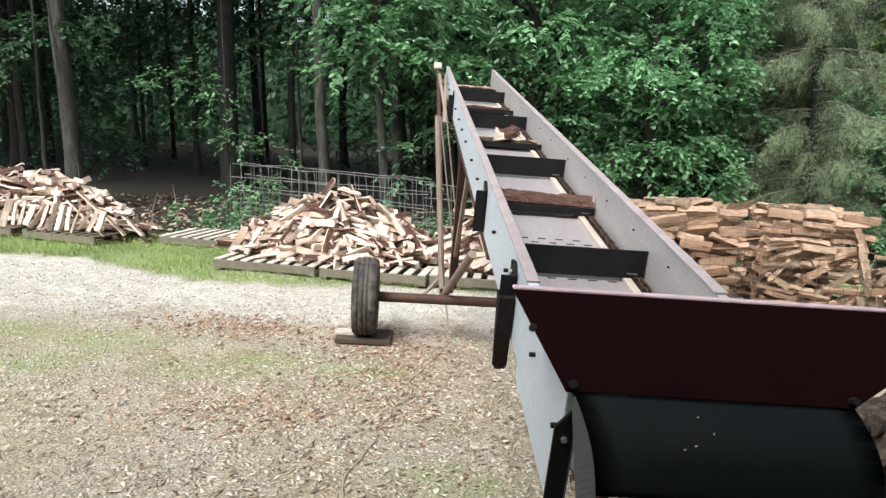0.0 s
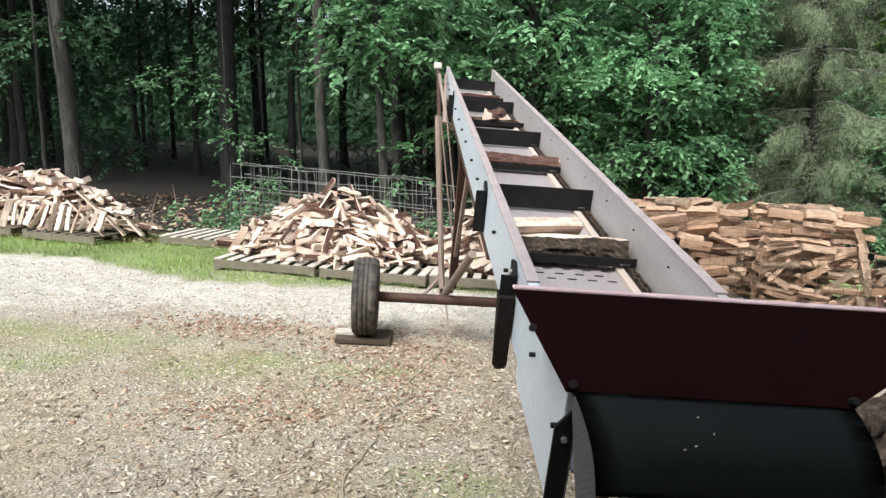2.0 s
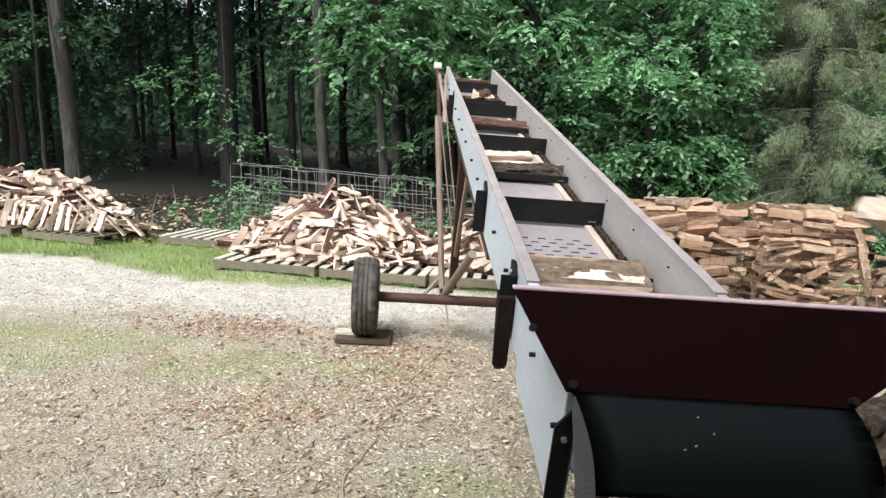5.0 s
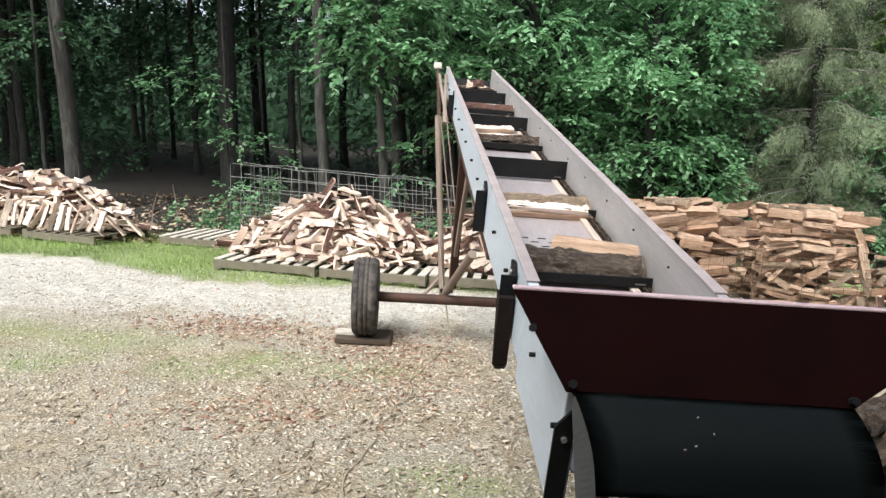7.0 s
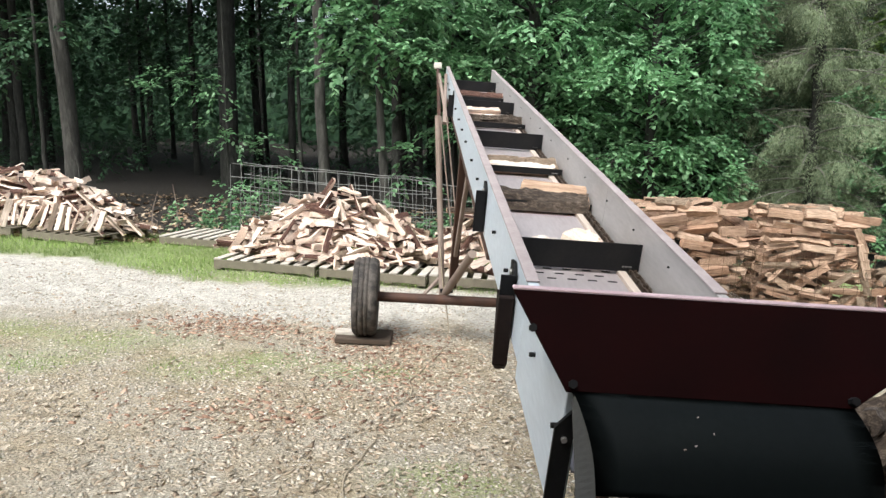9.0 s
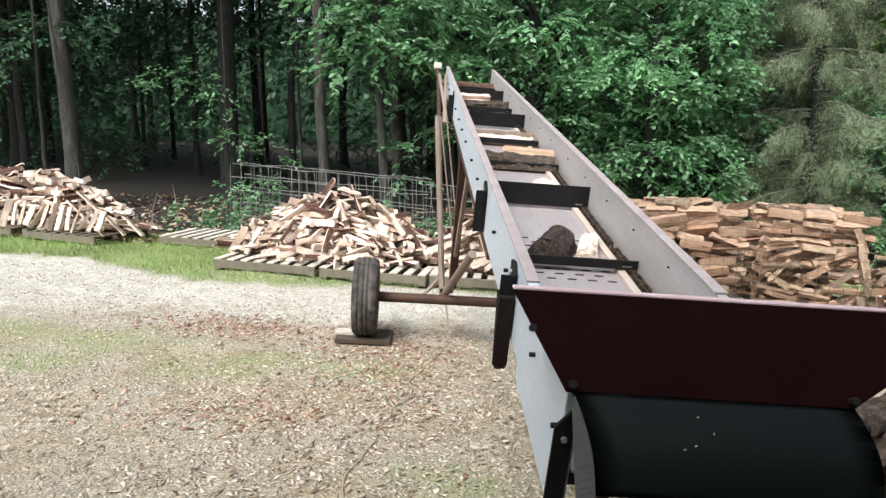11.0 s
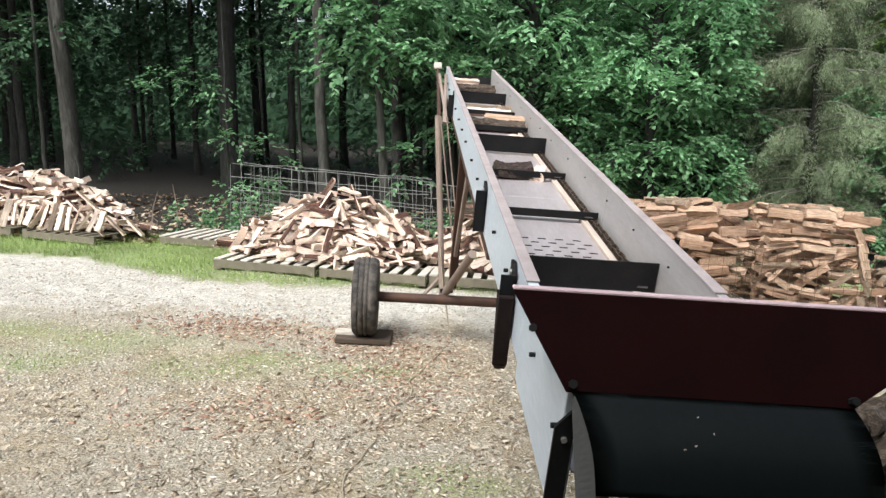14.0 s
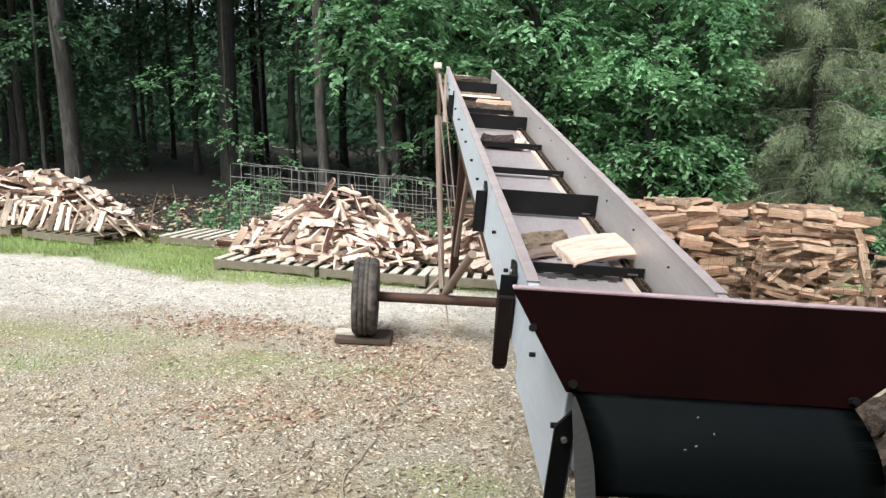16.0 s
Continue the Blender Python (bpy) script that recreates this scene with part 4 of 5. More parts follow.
THROWN = {
    "A1": [(0.5, (1.203, 2.01, 1.516), (-106, 0, 224)), (0.6, (0.91, 1.992, 1.4), (82, 0, 285)), (0.7, (0.703, 1.99, 1.251), (71, 150, 108)), (0.8, (0.618, 2.005, 1.212), (92, 150, 56)), (0.9, (0.471, 2.022, 1.195), (200, 20, 10))],
    "B1": [(0.5, (1.144, 2.053, 1.469), (-149, 0, 67)), (0.6, (0.831, 2.089, 1.368), (-60, 0, 90)), (0.7, (0.619, 2.067, 1.225), (40, 80, 70)), (0.8, (0.445, 2.064, 1.201), (90, 40, 20)), (0.9, (0.367, 2.063, 1.197), (90, 30, 10))],
    "A2": [(2.1, (1.306, 1.805, 1.497), (300, 0, -60)), (2.2, (1.096, 1.75, 1.471), (310, 0, -120)), (2.3, (0.887, 1.69, 1.405), (311, 0, -214)), (2.4, (0.698, 1.692, 1.283), (368, 0, -10))],
    "B2": [(2.2, (0.99, 1.843, 1.418), (180, 0, -80)), (2.3, (0.806, 1.826, 1.304), (183, 0, -153)), (2.4, (0.668, 1.812, 1.206), (183, 60, -100))],
    "A3": [(3.6, (1.168, 1.755, 1.5), (286, 0, -100)), (3.7, (0.951, 1.76, 1.538), (286, 0, -129)), (3.8, (0.788, 1.86, 1.53), (306, 0, -132)), (3.9, (0.525, 2.041, 1.385), (214, 0, -113)), (4.0, (0.355, 1.9, 1.225), (60, -190, -105)), (4.1, (0.40, 1.8, 1.12), (150, -60, -60)), (4.2, (0.42, 1.75, 1.08), (150, -20, -20))],
    "B3": [(3.6, (1.168, 1.731, 1.342), (286, 0, -5)), (3.7, (0.951, 1.727, 1.313), (286, 0, -5)), (3.8, (0.826, 1.722, 1.282), (316, 0, 41)), (3.9, (0.69, 1.712, 1.213), (316, 0, 20))],
    "H": [(7.9, (1.312, 1.855, 1.494), (171, 0, -70)), (8.0, (1.082, 1.851, 1.471), (171, 0, -112)), (8.1, (0.867, 1.839, 1.388), (171, 30, -140)), (8.2, (0.683, 1.818, 1.251), (171, 30, -60))],
    "A7": [(12.3, (1.183, 1.761, 1.543), (209, 0, -120)), (12.4, (0.992, 1.753, 1.488), (209, 0, -161)), (12.5, (0.827, 1.765, 1.37), (306, 0, -214)), (12.6, (0.478, 1.925, 1.289), (90, 150, -110)), (12.7, (0.414, 1.913, 1.209), (90, 150, -40))],
    "A8": [(14.6, (1.198, 1.898, 1.444), (108, 0, -61)), (14.7, (1.067, 1.893, 1.413), (215, 0, -123)), (14.8, (0.833, 1.929, 1.312), (150, 40, -80)), (14.9, (0.535, 1.942, 1.198), (150, 60, -40))],
    "B8": [(14.6, (1.316, 1.889, 1.382), (108, 0, -90)), (14.7, (1.221, 1.878, 1.312), (80, 0, -123)), (14.8, (0.728, 1.932, 1.336), (40, 60, -80)), (14.9, (0.453, 1.94, 1.186), (150, 40, 20))],
}


def fed_mesh(seed, old, length, width, form, bark=None, wood=None):
    """A split seen close: fibrous cut faces, thick ridged bark, splintered ends."""
    r = random.Random(seed)
    w = width
    if form < 0.55:      # wedge
        a = 1.05
        pts = [(w * t * math.sin(-a / 2), w * t * math.cos(-a / 2), 0) for t in (0, 0.25, 0.5, 0.75)]
        pts += [(w * math.sin(-a / 2 + a * i / 8), w * math.cos(-a / 2 + a * i / 8), 1 if i < 8 else 0) for i in range(9)]
        pts += [(w * t * math.sin(a / 2), w * t * math.cos(a / 2), 0) for t in (0.75, 0.5, 0.25)]
    elif form < 0.85:    # slab
        h = w * (0.34 if form == 0.71 else 0.22 if form == 0.72 else 0.58)
        pts = [(w * (0.5 - i / 6), 0, 0) for i in range(7)] + [(-w * 0.5, h * 0.4, 0)]
        pts += [(w * (-0.47 + 0.94 * i / 9), h * (0.82 + 0.28 * math.sin(math.pi * i / 9)), 1 if i < 9 else 0) for i in range(10)] + [(w * 0.5, h * 0.4, 0)]
    else:                # half round
        pts = [(w * 0.6 * (1 - i / 4), 0, 0) for i in range(8)]
        pts += [(-w * 0.6 * math.cos(math.pi * i / 15), w * 0.58 * math.sin(math.pi * i / 15), 1) for i in range(15)]
    m = len(pts)
    zmid = (min(p[1] for p in pts) + max(p[1] for p in pts)) / 2
    sec = np.array([(x, z - zmid) for x, z, _ in pts])
    barky = np.array([b for _, _, b in pts], float)
    nseg = 30
    fibre = np.array([r.uniform(-1, 1) for _ in range(m)])
    out = sec / (np.linalg.norm(sec, axis=1, keepdims=True) + 1e-6)
    bend, bend2, wane = r.uniform(-0.012, 0.012), r.uniform(-0.008, 0.008), r.uniform(-0.14, 0.14)
    verts = []
    ks = np.arange(m)
    for i in range(nseg + 1):
        t = i / nseg
        ridge = value_noise(ks * 1.0, np.full(m, t * length * 22), 0.75, seed) - 0.5
        crack = value_noise(ks * 1.0, np.full(m, t * length * 70), 1.3, seed + 1) - 0.5
        slow = value_noise(ks * 1.0, np.full(m, t * length * 6), 0.6, seed + 2) - 0.5
        push = barky * (ridge * 0.016 + crack * 0.011) * min(1, w / 0.09) + (1 - barky) * (fibre * 0.0022 + slow * 0.008 + crack * 0.002)
        p = (sec + out * push[:, None]) * (1 + wane * (t - 0.5))
        y = (t - 0.5) * length
        for k in range(m):
            rag = r.uniform(-0.006, 0.006) if i in (0, nseg) else 0
            verts.append((p[k, 0] + bend * math.sin(t * math.pi), y + rag, p[k, 1] + bend2 * math.sin(t * math.pi)))
    faces, mi = [], []
    for i in range(nseg):
        for k in range(m):
            q = (k + 1) % m
            faces.append((i * m + k, (i + 1) * m + k, (i + 1) * m + q, i * m + q))
            mi.append(pts[k][2])
    faces += [tuple(range(m))[::-1], tuple(nseg * m + k for k in range(m))]
    mi += [0, 0]
    me = bpy.data.meshes.new("firewood_split")
    me.from_pydata(verts, [], faces)
    bm = bmesh.new()
    bm.from_mesh(me)
    bmesh.ops.recalc_face_normals(bm, faces=bm.faces)
    bm.to_mesh(me)
    bm.free()
    bark = bark or (BARK_FED if r.random() < 0.6 else BARK_RED)
    me.materials.append(wood or (WOOD_OLD if old else WOOD))
    me.materials.append(BARK_FED if bark == BARK else bark)
    me.polygons.foreach_set("material_index", mi)
    return me


def wood_log(mesh, label):
    ob = new("firewood_log", mesh)
    tagged(ob, label, "firewood", "firewood fed to the conveyor")
    return ob


def throw(mesh, label, key, k, off, land, s0, x, z, yaw, roll=0, n=0, swing=None, rolls=(0,) * 7):
    ob = wood_log(mesh, label)
    air = [(t, aim(p, v) @ pose(0, 0, 0, 0, q)) for (t, p, v), q in zip(THROWN[key], rolls)]
    v = THROWN[key][0][2]
    rest = aim((2.0 + 0.09 * (n % 5), 2.35 + 0.12 * (n % 4), 0.66 + 0.03 * (n % 3)), (v[0], v[1] + 40, v[2] * 0.4))
    t1 = air[0][0]
    rows = [(0.0, rest)] + ([(t1 - 0.3, rest)] if t1 > 0.35 else []) + air + ride(k, off, land, s0, x, z, yaw, roll, n, swing)
    moving.append((ob, rows))
    return ob


def riding(mesh, label, k, off, x, z, yaw, roll=0, n=0):
    """A log already on the bed at the start."""
    ob = wood_log(mesh, label)
    moving.append((ob, ride(k, off, 0.0, flight_s(k, 0) + off, x, z, yaw, roll, n)))
    return ob


def tossed(mesh, label, t, k, off, s0, x, z, yaw, roll=0, n=0):
    """A log thrown in on a plain arc, landing at t."""
    ob = wood_log(mesh, label)
    a = Vector((2.0 + 0.08 * (n % 4), 2.5, 0.68 + 0.03 * (n % 3)))
    last = ride(k, off, t, s0, x, z, yaw, roll, n)
    b = last[0][1].translation
    rows = [(0.0, aim(a, (1, 0.3, -0.1))), (t - 0.75, aim(a, (1, 0.3, -0.1)))]
    for f in (0.35, 0.7):
        p = a.lerp(b, f)
        p.z += 0.55 * 4 * f * (1 - f)
        rows.append((t - 0.55 + 0.55 * f, aim(p, (1, 0.3, -0.45 * math.sin(f * 4)))))
    moving.append((ob, rows + last))
    return ob


def build_fed_logs():
    slab = lambda s, w=0.11, ln=0.42, b=None: fed_mesh(s, s < 210, ln, w, 0.71 if s in (201, 203, 206, 213, 215, 228) else 0.7, b)
    wedge = lambda s, w=0.11, ln=0.42, b=None: fed_mesh(s, False, ln, w, 0.3, b)
    # on the bed at the start
    riding(slab(201, 0.06, 0.42, BARK), "pale split log riding against a flight", 9, 0.05, 0.25, 0.04, -88, 90)
    riding(wedge(202, 0.07, 0.42, BARK_RED), "reddish split log riding against a flight", 9, 0.06, 0.28, 0.06, -93, 30, 1)
    riding(slab(203, 0.07, 0.42, BARK), "pale split plank riding against a flight", 11, 0.06, 0.26, 0.035, -90, 90, 2)
    riding(slab(204, 0.07, 0.41, BARK_RED), "reddish split plank riding against a flight", 11, 0.17, 0.27, 0.03, -86, 0, 3)
    riding(wedge(205, 0.09, 0.22, BARK_RED), "small reddish wood chunk on a split plank", 11, 0.10, 0.27, 0.09, -35, 40, 1)
    riding(slab(206, 0.07, 0.42, BARK_RED), "pale split log riding against a flight", 13, 0.06, 0.26, 0.035, -91, 90, 2)
    riding(slab(207, 0.07, 0.4, BARK), "bark-backed split log riding against a flight", 13, 0.15, 0.26, 0.03, -88, 0, 3)
    riding(slab(208, 0.07), "split log riding against a tall flight", 15, 0.06, 0.26, 0.035, -91, 90, 0)
    # thrown in view
    throw(slab(211, 0.095, 0.44, BARK), "long bark-backed split log tossed into the conveyor", "A1", 7, 0.07, 1.0, 0.31, 0.26, 0.05, -88, 80, 0, rolls=(90, -90, -60, 0, 40))
    throw(wedge(212, 0.085, 0.27, WOOD), "short pale split piece tossed into the conveyor", "B1", 7, 0.13, 1.0, 0.36, 0.18, 0.10, -75, 0, 1)
    throw(fed_mesh(213, True, 0.43, 0.14, 0.71, BARK), "weathered brown split log tossed into the conveyor", "A2", 5, 0.09, 2.6, -0.2, 0.26, 0.03, -90, 200, 2, rolls=(240,) * 4)
    throw(wedge(214, 0.09, 0.40, WOOD), "thin pale split piece tossed into the conveyor", "B2", 5, 0.06, 2.6, -0.16, 0.26, 0.02, -92, 0, 3)
    throw(slab(215, 0.15, 0.42, BARK_OLD), "pale flat split plank tossed into the conveyor", "A3", 5, 0.1, 4.32, -0.12, 0.27, 0.05, -87, 15, 0, rolls=(90, 160, 235, 235, 180, 125, 65))
    throw(fed_mesh(216, True, 0.42, 0.12, 0.71, BARK_RED), "brown bark-faced split plank tossed into the conveyor", "B3", 5, 0.13, 4.1, -0.12, 0.26, 0.02, -91, 0, 1, rolls=(90, 90, 90, 60))
    tossed(fed_mesh(221, True, 0.45, 0.15, 0.9, BARK), "thick bark-covered half-round log", 5.75, 4, 0.10, 0.32, 0.262, 0.045, -92, -10, 2)
    tossed(fed_mesh(222, True, 0.29, 0.062, 0.3, BARK_OLD), "orange-brown split wedge lying on a bark-covered log", 5.95, 4, 0.14, 0.36, 0.34, 0.085, -107, 172, 3)
    tossed(fed_mesh(223, False, 0.13, 0.11, 0.71, WOOD), "short pale flat offcut", 5.6, 3, 0.22, -0.15, 0.2, 0.025, -20, 0, 0)
    tossed(fed_mesh(224, False, 0.19, 0.12, 0.7, WOOD), "short pale split offcut", 5.3, 3, 0.23, -0.14, 0.36, 0.035, 15, 0, 1)
    chunk = fed_mesh(225, True, 0.19, 0.115, 0.9, BARK_DARK, BARK_FED)
    throw(chunk, "dark bark-covered half-round log chunk", "H", 2, 0.1, 8.35, -0.12, 0.225, 0.055, -82, 0, 2, swing=(11.2, 12.6, 56), rolls=(240, 240, 170, 85))
    tossed(fed_mesh(226, False, 0.2, 0.075, 0.7, WOOD), "pale split piece lying along the chain", 9.9, 2, 0.14, 0.2, 0.37, 0.03, -15, 0, 3)
    throw(slab(227, 0.13, 0.44, BARK), "bark-backed split log tossed into the conveyor", "A7", -2, 0.08, 12.85, -0.22, 0.24, 0.045, -82, 160, 0)
    throw(fed_mesh(228, False, 0.3, 0.125, 0.72, BARK_RED), "pale fresh split plank tossed into the conveyor", "A8", -1, 0.12, 15.0, 0.3, 0.35, 0.07, -60, 198, 1, rolls=(235, 235, 220, 205))
    throw(slab(229, 0.1, 0.25, BARK_OLD), "short bark-backed split piece tossed into the conveyor", "B8", -1, 0.2, 15.0, 0.38, 0.16, 0.05, -58, 10, 2)


build_fed_logs()


# ---- wheel block, cable ----
def build_block():
    b = new("wheel_block")
    x, y = -0.66, 5.57
    b.matrix_world = Matrix.Translation((x, y, gz(x, y))) @ pose(0, 0, 0, 0, TILT, 0)
    tagged(b, "dark weathered timber block under the trailer wheel", "timber block")
    box_part("plank", b, TIMBER, (0.0, 0.0, 0.02), (0.46, 0.34, 0.045), 0.008)
    box_part("chock", b, PALLET, (-0.14, -0.02, 0.06), (0.2, 0.1, 0.035), 0.004, "pale wooden chock")


def build_cable():
    c = bpy.data.curves.new("power_cable", "CURVE")
    c.dimensions, c.bevel_depth, c.bevel_resolution = "3D", 0.0045, 2
    sp = c.splines.new("NURBS")
    pts = [(-0.02, 5.68, 0.75), (-0.01, 5.62, 0.5), (0.03, 5.62, 0.25), (0.05, 5.6, 0.06)]
    pts += [(x, y, gz(x, y) + 0.012) for x, y in ((0.03, 5.5), (-0.04, 5.17), (-0.13, 4.9), (-0.17, 4.71), (-0.25, 4.55), (-0.2, 4.4), (-0.22, 4.2), (-0.33, 4.05), (-0.31, 3.9), (-0.4, 3.75), (-0.36, 3.6), (-0.41, 3.44), (-0.43, 3.3), (-0.49, 3.15), (-0.46, 2.9), (-0.3, 2.4))]
    sp.points.add(len(pts) - 1)
    for p, q in zip(sp.points, pts):
        p.co = (*q, 1)
    sp.use_endpoint_u, sp.order_u = True, 3
    c.materials.append(CABLE)
    tagged(new("power_cable", c), "dusty brown power cable trailing over the gravel", "cable")


build_block()
build_cable()


# ---- wire panels behind the heaps ----
def build_fence(a, b, h, lean, label):
    f = new("wire_fence")
    a, b = Vector(a), Vector(b)
    u = b - a
    tagged(f, label, "wire fence panel", "wire panels behind the firewood")
    up = Vector((lean, 0.08, 1)).normalized() * h
    r = random.Random(int(a.x * 100))
    for k in range(7):
        z = k / 6
        bm = bmesh.new()
        bm_tube(bm, [a + u * (i / 8) + up * z + Vector((0, r.uniform(-0.03, 0.03), r.uniform(-0.015, 0.015))) for i in range(9)], [0.0055] * 9, 5)
        part("line_wire", bm, WIRE, f)
    n = int(u.length / 0.17)
    for i in range(n + 1):
        p = a + u * (i / n)
        bm = bmesh.new()
        bm_rod(bm, p, p + up + Vector((r.uniform(-0.05, 0.05), r.uniform(-0.03, 0.03), 0)), 0.004, seg=5)
        part("stay_wire", bm, WIRE, f)


build_fence((-3.24, 10.35, 0.22), (-0.22, 9.1, 0.02), 1.12, 0.03, "sagging galvanised wire fence panel")
build_fence((-3.1, 10.75, 0.25), (-0.1, 9.5, 0.05), 1.1, -0.05, "sagging galvanised wire fence panel leaning behind another")
build_fence((-0.22, 9.12, 0.0), (1.5, 8.9, -0.08), 1.1, -0.04, "galvanised wire fence panel behind the conveyor")


# ---- chips lying on the apron, dry stalks by the pallets, a vine on a trunk ----
def build_bits():
    for x, y, z, a in ((0.425, 1.083, 1.103, 30), (0.46, 1.098, 1.118, 70), (0.405, 1.078, 1.099, 10), (0.44, 1.121, 1.138, 50)):
        bm = bmesh.new()
        bm_box(bm, 0, 0, 0, 0.005, 0.002, 0.001, pose(x, y, z, 50, 0, a))
        tagged(new("wood_chip", mesh_of(bm, "wood_chip", WOOD)), "tiny pale wood chip lying on the dark apron", "wood chip", "wood chips on the apron")
    for x, y, h, s in ((-4.55, 10.6, 0.62, 0.12), (-4.2, 10.7, 0.75, -0.03), (-4.5, 10.65, 0.3, -0.15)):
        bm = bmesh.new()
        z = gz(x, y)
        bm_tube(bm, [(x, y, z), (x + 0.02, y, z + h * 0.5), (x + s, y, z + h)], [0.012, 0.009, 0.004], 6)
        tagged(new("dry_stalk", mesh_of(bm, "dry_stalk", TAN_STEEL)), "thin dry weed stalk standing by the pallets", "dead plant", "dry stalks by the pallets")


build_bits()


# ---- trees ----
def build_trunk(name, x, y, r0, h, lean, mat, label, group="trees of the woodland edge"):
    t = new(name)
    t.matrix_world = Matrix.Translation((x, y, gz(x, y) - 0.05))
    tagged(t, label, "tree", group)
    bm = bmesh.new()
    rings, n = [], 12
    r = random.Random(int(x * 100 + y * 7))
    segs = 14
    for i in range(segs + 1):
        f = i / segs
        rad = r0 * (1 - 0.55 * f) * (1.4 if i == 0 else 1)
        ox, oy = lean * h * f + r.uniform(-0.25, 0.25) * r0, r.uniform(-0.25, 0.25) * r0
        rings.append([bm.verts.new((ox + rad * math.cos(2 * math.pi * k / n) * r.uniform(0.93, 1.07), oy + rad * math.sin(2 * math.pi * k / n), h * f)) for k in range(n)])
    for p, q in zip(rings, rings[1:]):
        for k in range(n):
            bm.faces.new((p[k], p[(k + 1) % n], q[(k + 1) % n], q[k]))
    part("trunk", bm, mat, t, smooth=True)
    return t


# ---- foliage ----
class Leaves:
    """Gathers folded leaves and turns them into one mesh."""

    def __init__(self, seed, plain=False):
        self.r = np.random.RandomState(seed)
        self.v = []
        self.plain = plain      # four corners for far leaves and needles

    def add(self, p, d, up, ln, wd):
        """p, d, up: n x 3 arrays; ln, wd: lengths and half widths."""
        d = d / (np.linalg.norm(d, axis=1, keepdims=True) + 1e-9)
        s = np.cross(d, up)
        s /= np.linalg.norm(s, axis=1, keepdims=True) + 1e-9
        n = np.cross(s, d)
        L, W = ln[:, None], wd[:, None]
        fold = 0.25
        if self.plain:
            self.v.append(np.stack([p, p + d * L * 0.45 + s * W, p + d * L - n * L * 0.12, p + d * L * 0.45 - s * W], 1).reshape(-1, 3))
            return
        pts = [p, p + d * L * 0.3 + s * W + n * W * fold, p + d * L * 0.68 + s * W * 0.8 + n * W * fold, p + d * L - n * L * 0.12,
               p + d * L * 0.68 - s * W * 0.8 + n * W * fold, p + d * L * 0.3 - s * W + n * W * fold]
        self.v.append(np.stack(pts, 1).reshape(-1, 3))

    def twig(self, base, way, length, count, ln, wd, droop=0.25):
        """Alternate leaves along a twig in a flat spray."""
        r = self.r
        way = np.asarray(way, float) / np.linalg.norm(way)
        side = np.cross(way, [0, 0, 1.0])
        side /= np.linalg.norm(side) + 1e-9
        t = np.linspace(0.1, 1, count) + r.uniform(-0.04, 0.04, count)
        sg = np.where(np.arange(count) % 2, 1, -1)[:, None]
        p = base + way * (t * length)[:, None] - np.array([0, 0, 1.0]) * (droop * length * t * t)[:, None] + r.normal(0, 0.025, (count, 3))
        d = way * r.uniform(0.5, 1.1, (count, 1)) + side * sg * r.uniform(0.5, 1.0, (count, 1)) + np.array([0, 0, -1.0]) * r.uniform(0.1, 0.55, (count, 1))
        up = np.array([0, 0, 1.0]) + r.normal(0, 0.35, (count, 3))
        self.add(p, d, up, ln * r.uniform(0.65, 1.2, count), wd * r.uniform(0.7, 1.15, count))

    def clump(self, c, rad, flat, twigs, ln, per=13, tl=0.45, ratio=0.29, droop=0.42):
        r = self.r
        for _ in range(twigs):
            o = r.normal(0, 1, 3)
            o /= np.linalg.norm(o)
            o *= r.uniform(0.25, 1.0) ** 0.6
            base = np.asarray(c, float) + o * (rad, rad, rad * flat)
            way = o * (1, 1, 0.3) + r.normal(0, 0.25, 3)
            self.twig(base, way, tl * r.uniform(0.6, 1.2), per, ln, ln * ratio, droop)

    def mesh(self, name, mat):
        v = np.concatenate(self.v)
        if self.plain:
            return raw_mesh(name, v, np.arange(len(v)).reshape(-1, 4), mat)
        b = np.arange(len(v) // 6)[:, None] * 6
        f = np.concatenate([b + (0, 1, 2, 3), b + (0, 3, 4, 5)])
        return raw_mesh(name, v, f, mat)


def limb(bm, a, b, r0, r1, rr, sag=0.1):
    """A bent tapering limb."""
    a, b = Vector(a), Vector(b)
    n, pts = 4, []
    for i in range(n + 1):
        t = i / n
        pts.append(a.lerp(b, t) + Vector((rr.uniform(-1, 1), rr.uniform(-1, 1), 0.6)) * sag * math.sin(t * math.pi) * 0.5)
    bm_tube(bm, pts, [r0 + (r1 - r0) * i / n for i in range(n + 1)], 6)


def leafy_tree(x, y, r0, h, lean, bark, leaf, clumps, label, ln=0.13, twigs=30, seed=1, per=13, group="trees of the woodland edge"):
    """clumps: (dx, dy, z, radius) from the foot of the trunk."""
    t = build_trunk("tree", x, y, r0, h, lean, bark, label, group)
    rr = random.Random(seed)
    g = Leaves(seed)
    for dx, dy, z, rad in clumps:
        z0 = max(0.5, z + (0.35 if r0 < 0.06 else -0.3) * math.hypot(dx, dy) - 0.1)
        bm = bmesh.new()
        limb(bm, (lean * z0, 0, z0), (dx, dy, z), max(0.005, r0 * 0.22), 0.003, rr)
        part("limb", bm, bark, t)
        g.clump((dx, dy, z), rad, 0.4, int(twigs * rad * rad / 0.36), ln, per)
    part("crown", g.mesh("crown", leaf), None, t)
    return t


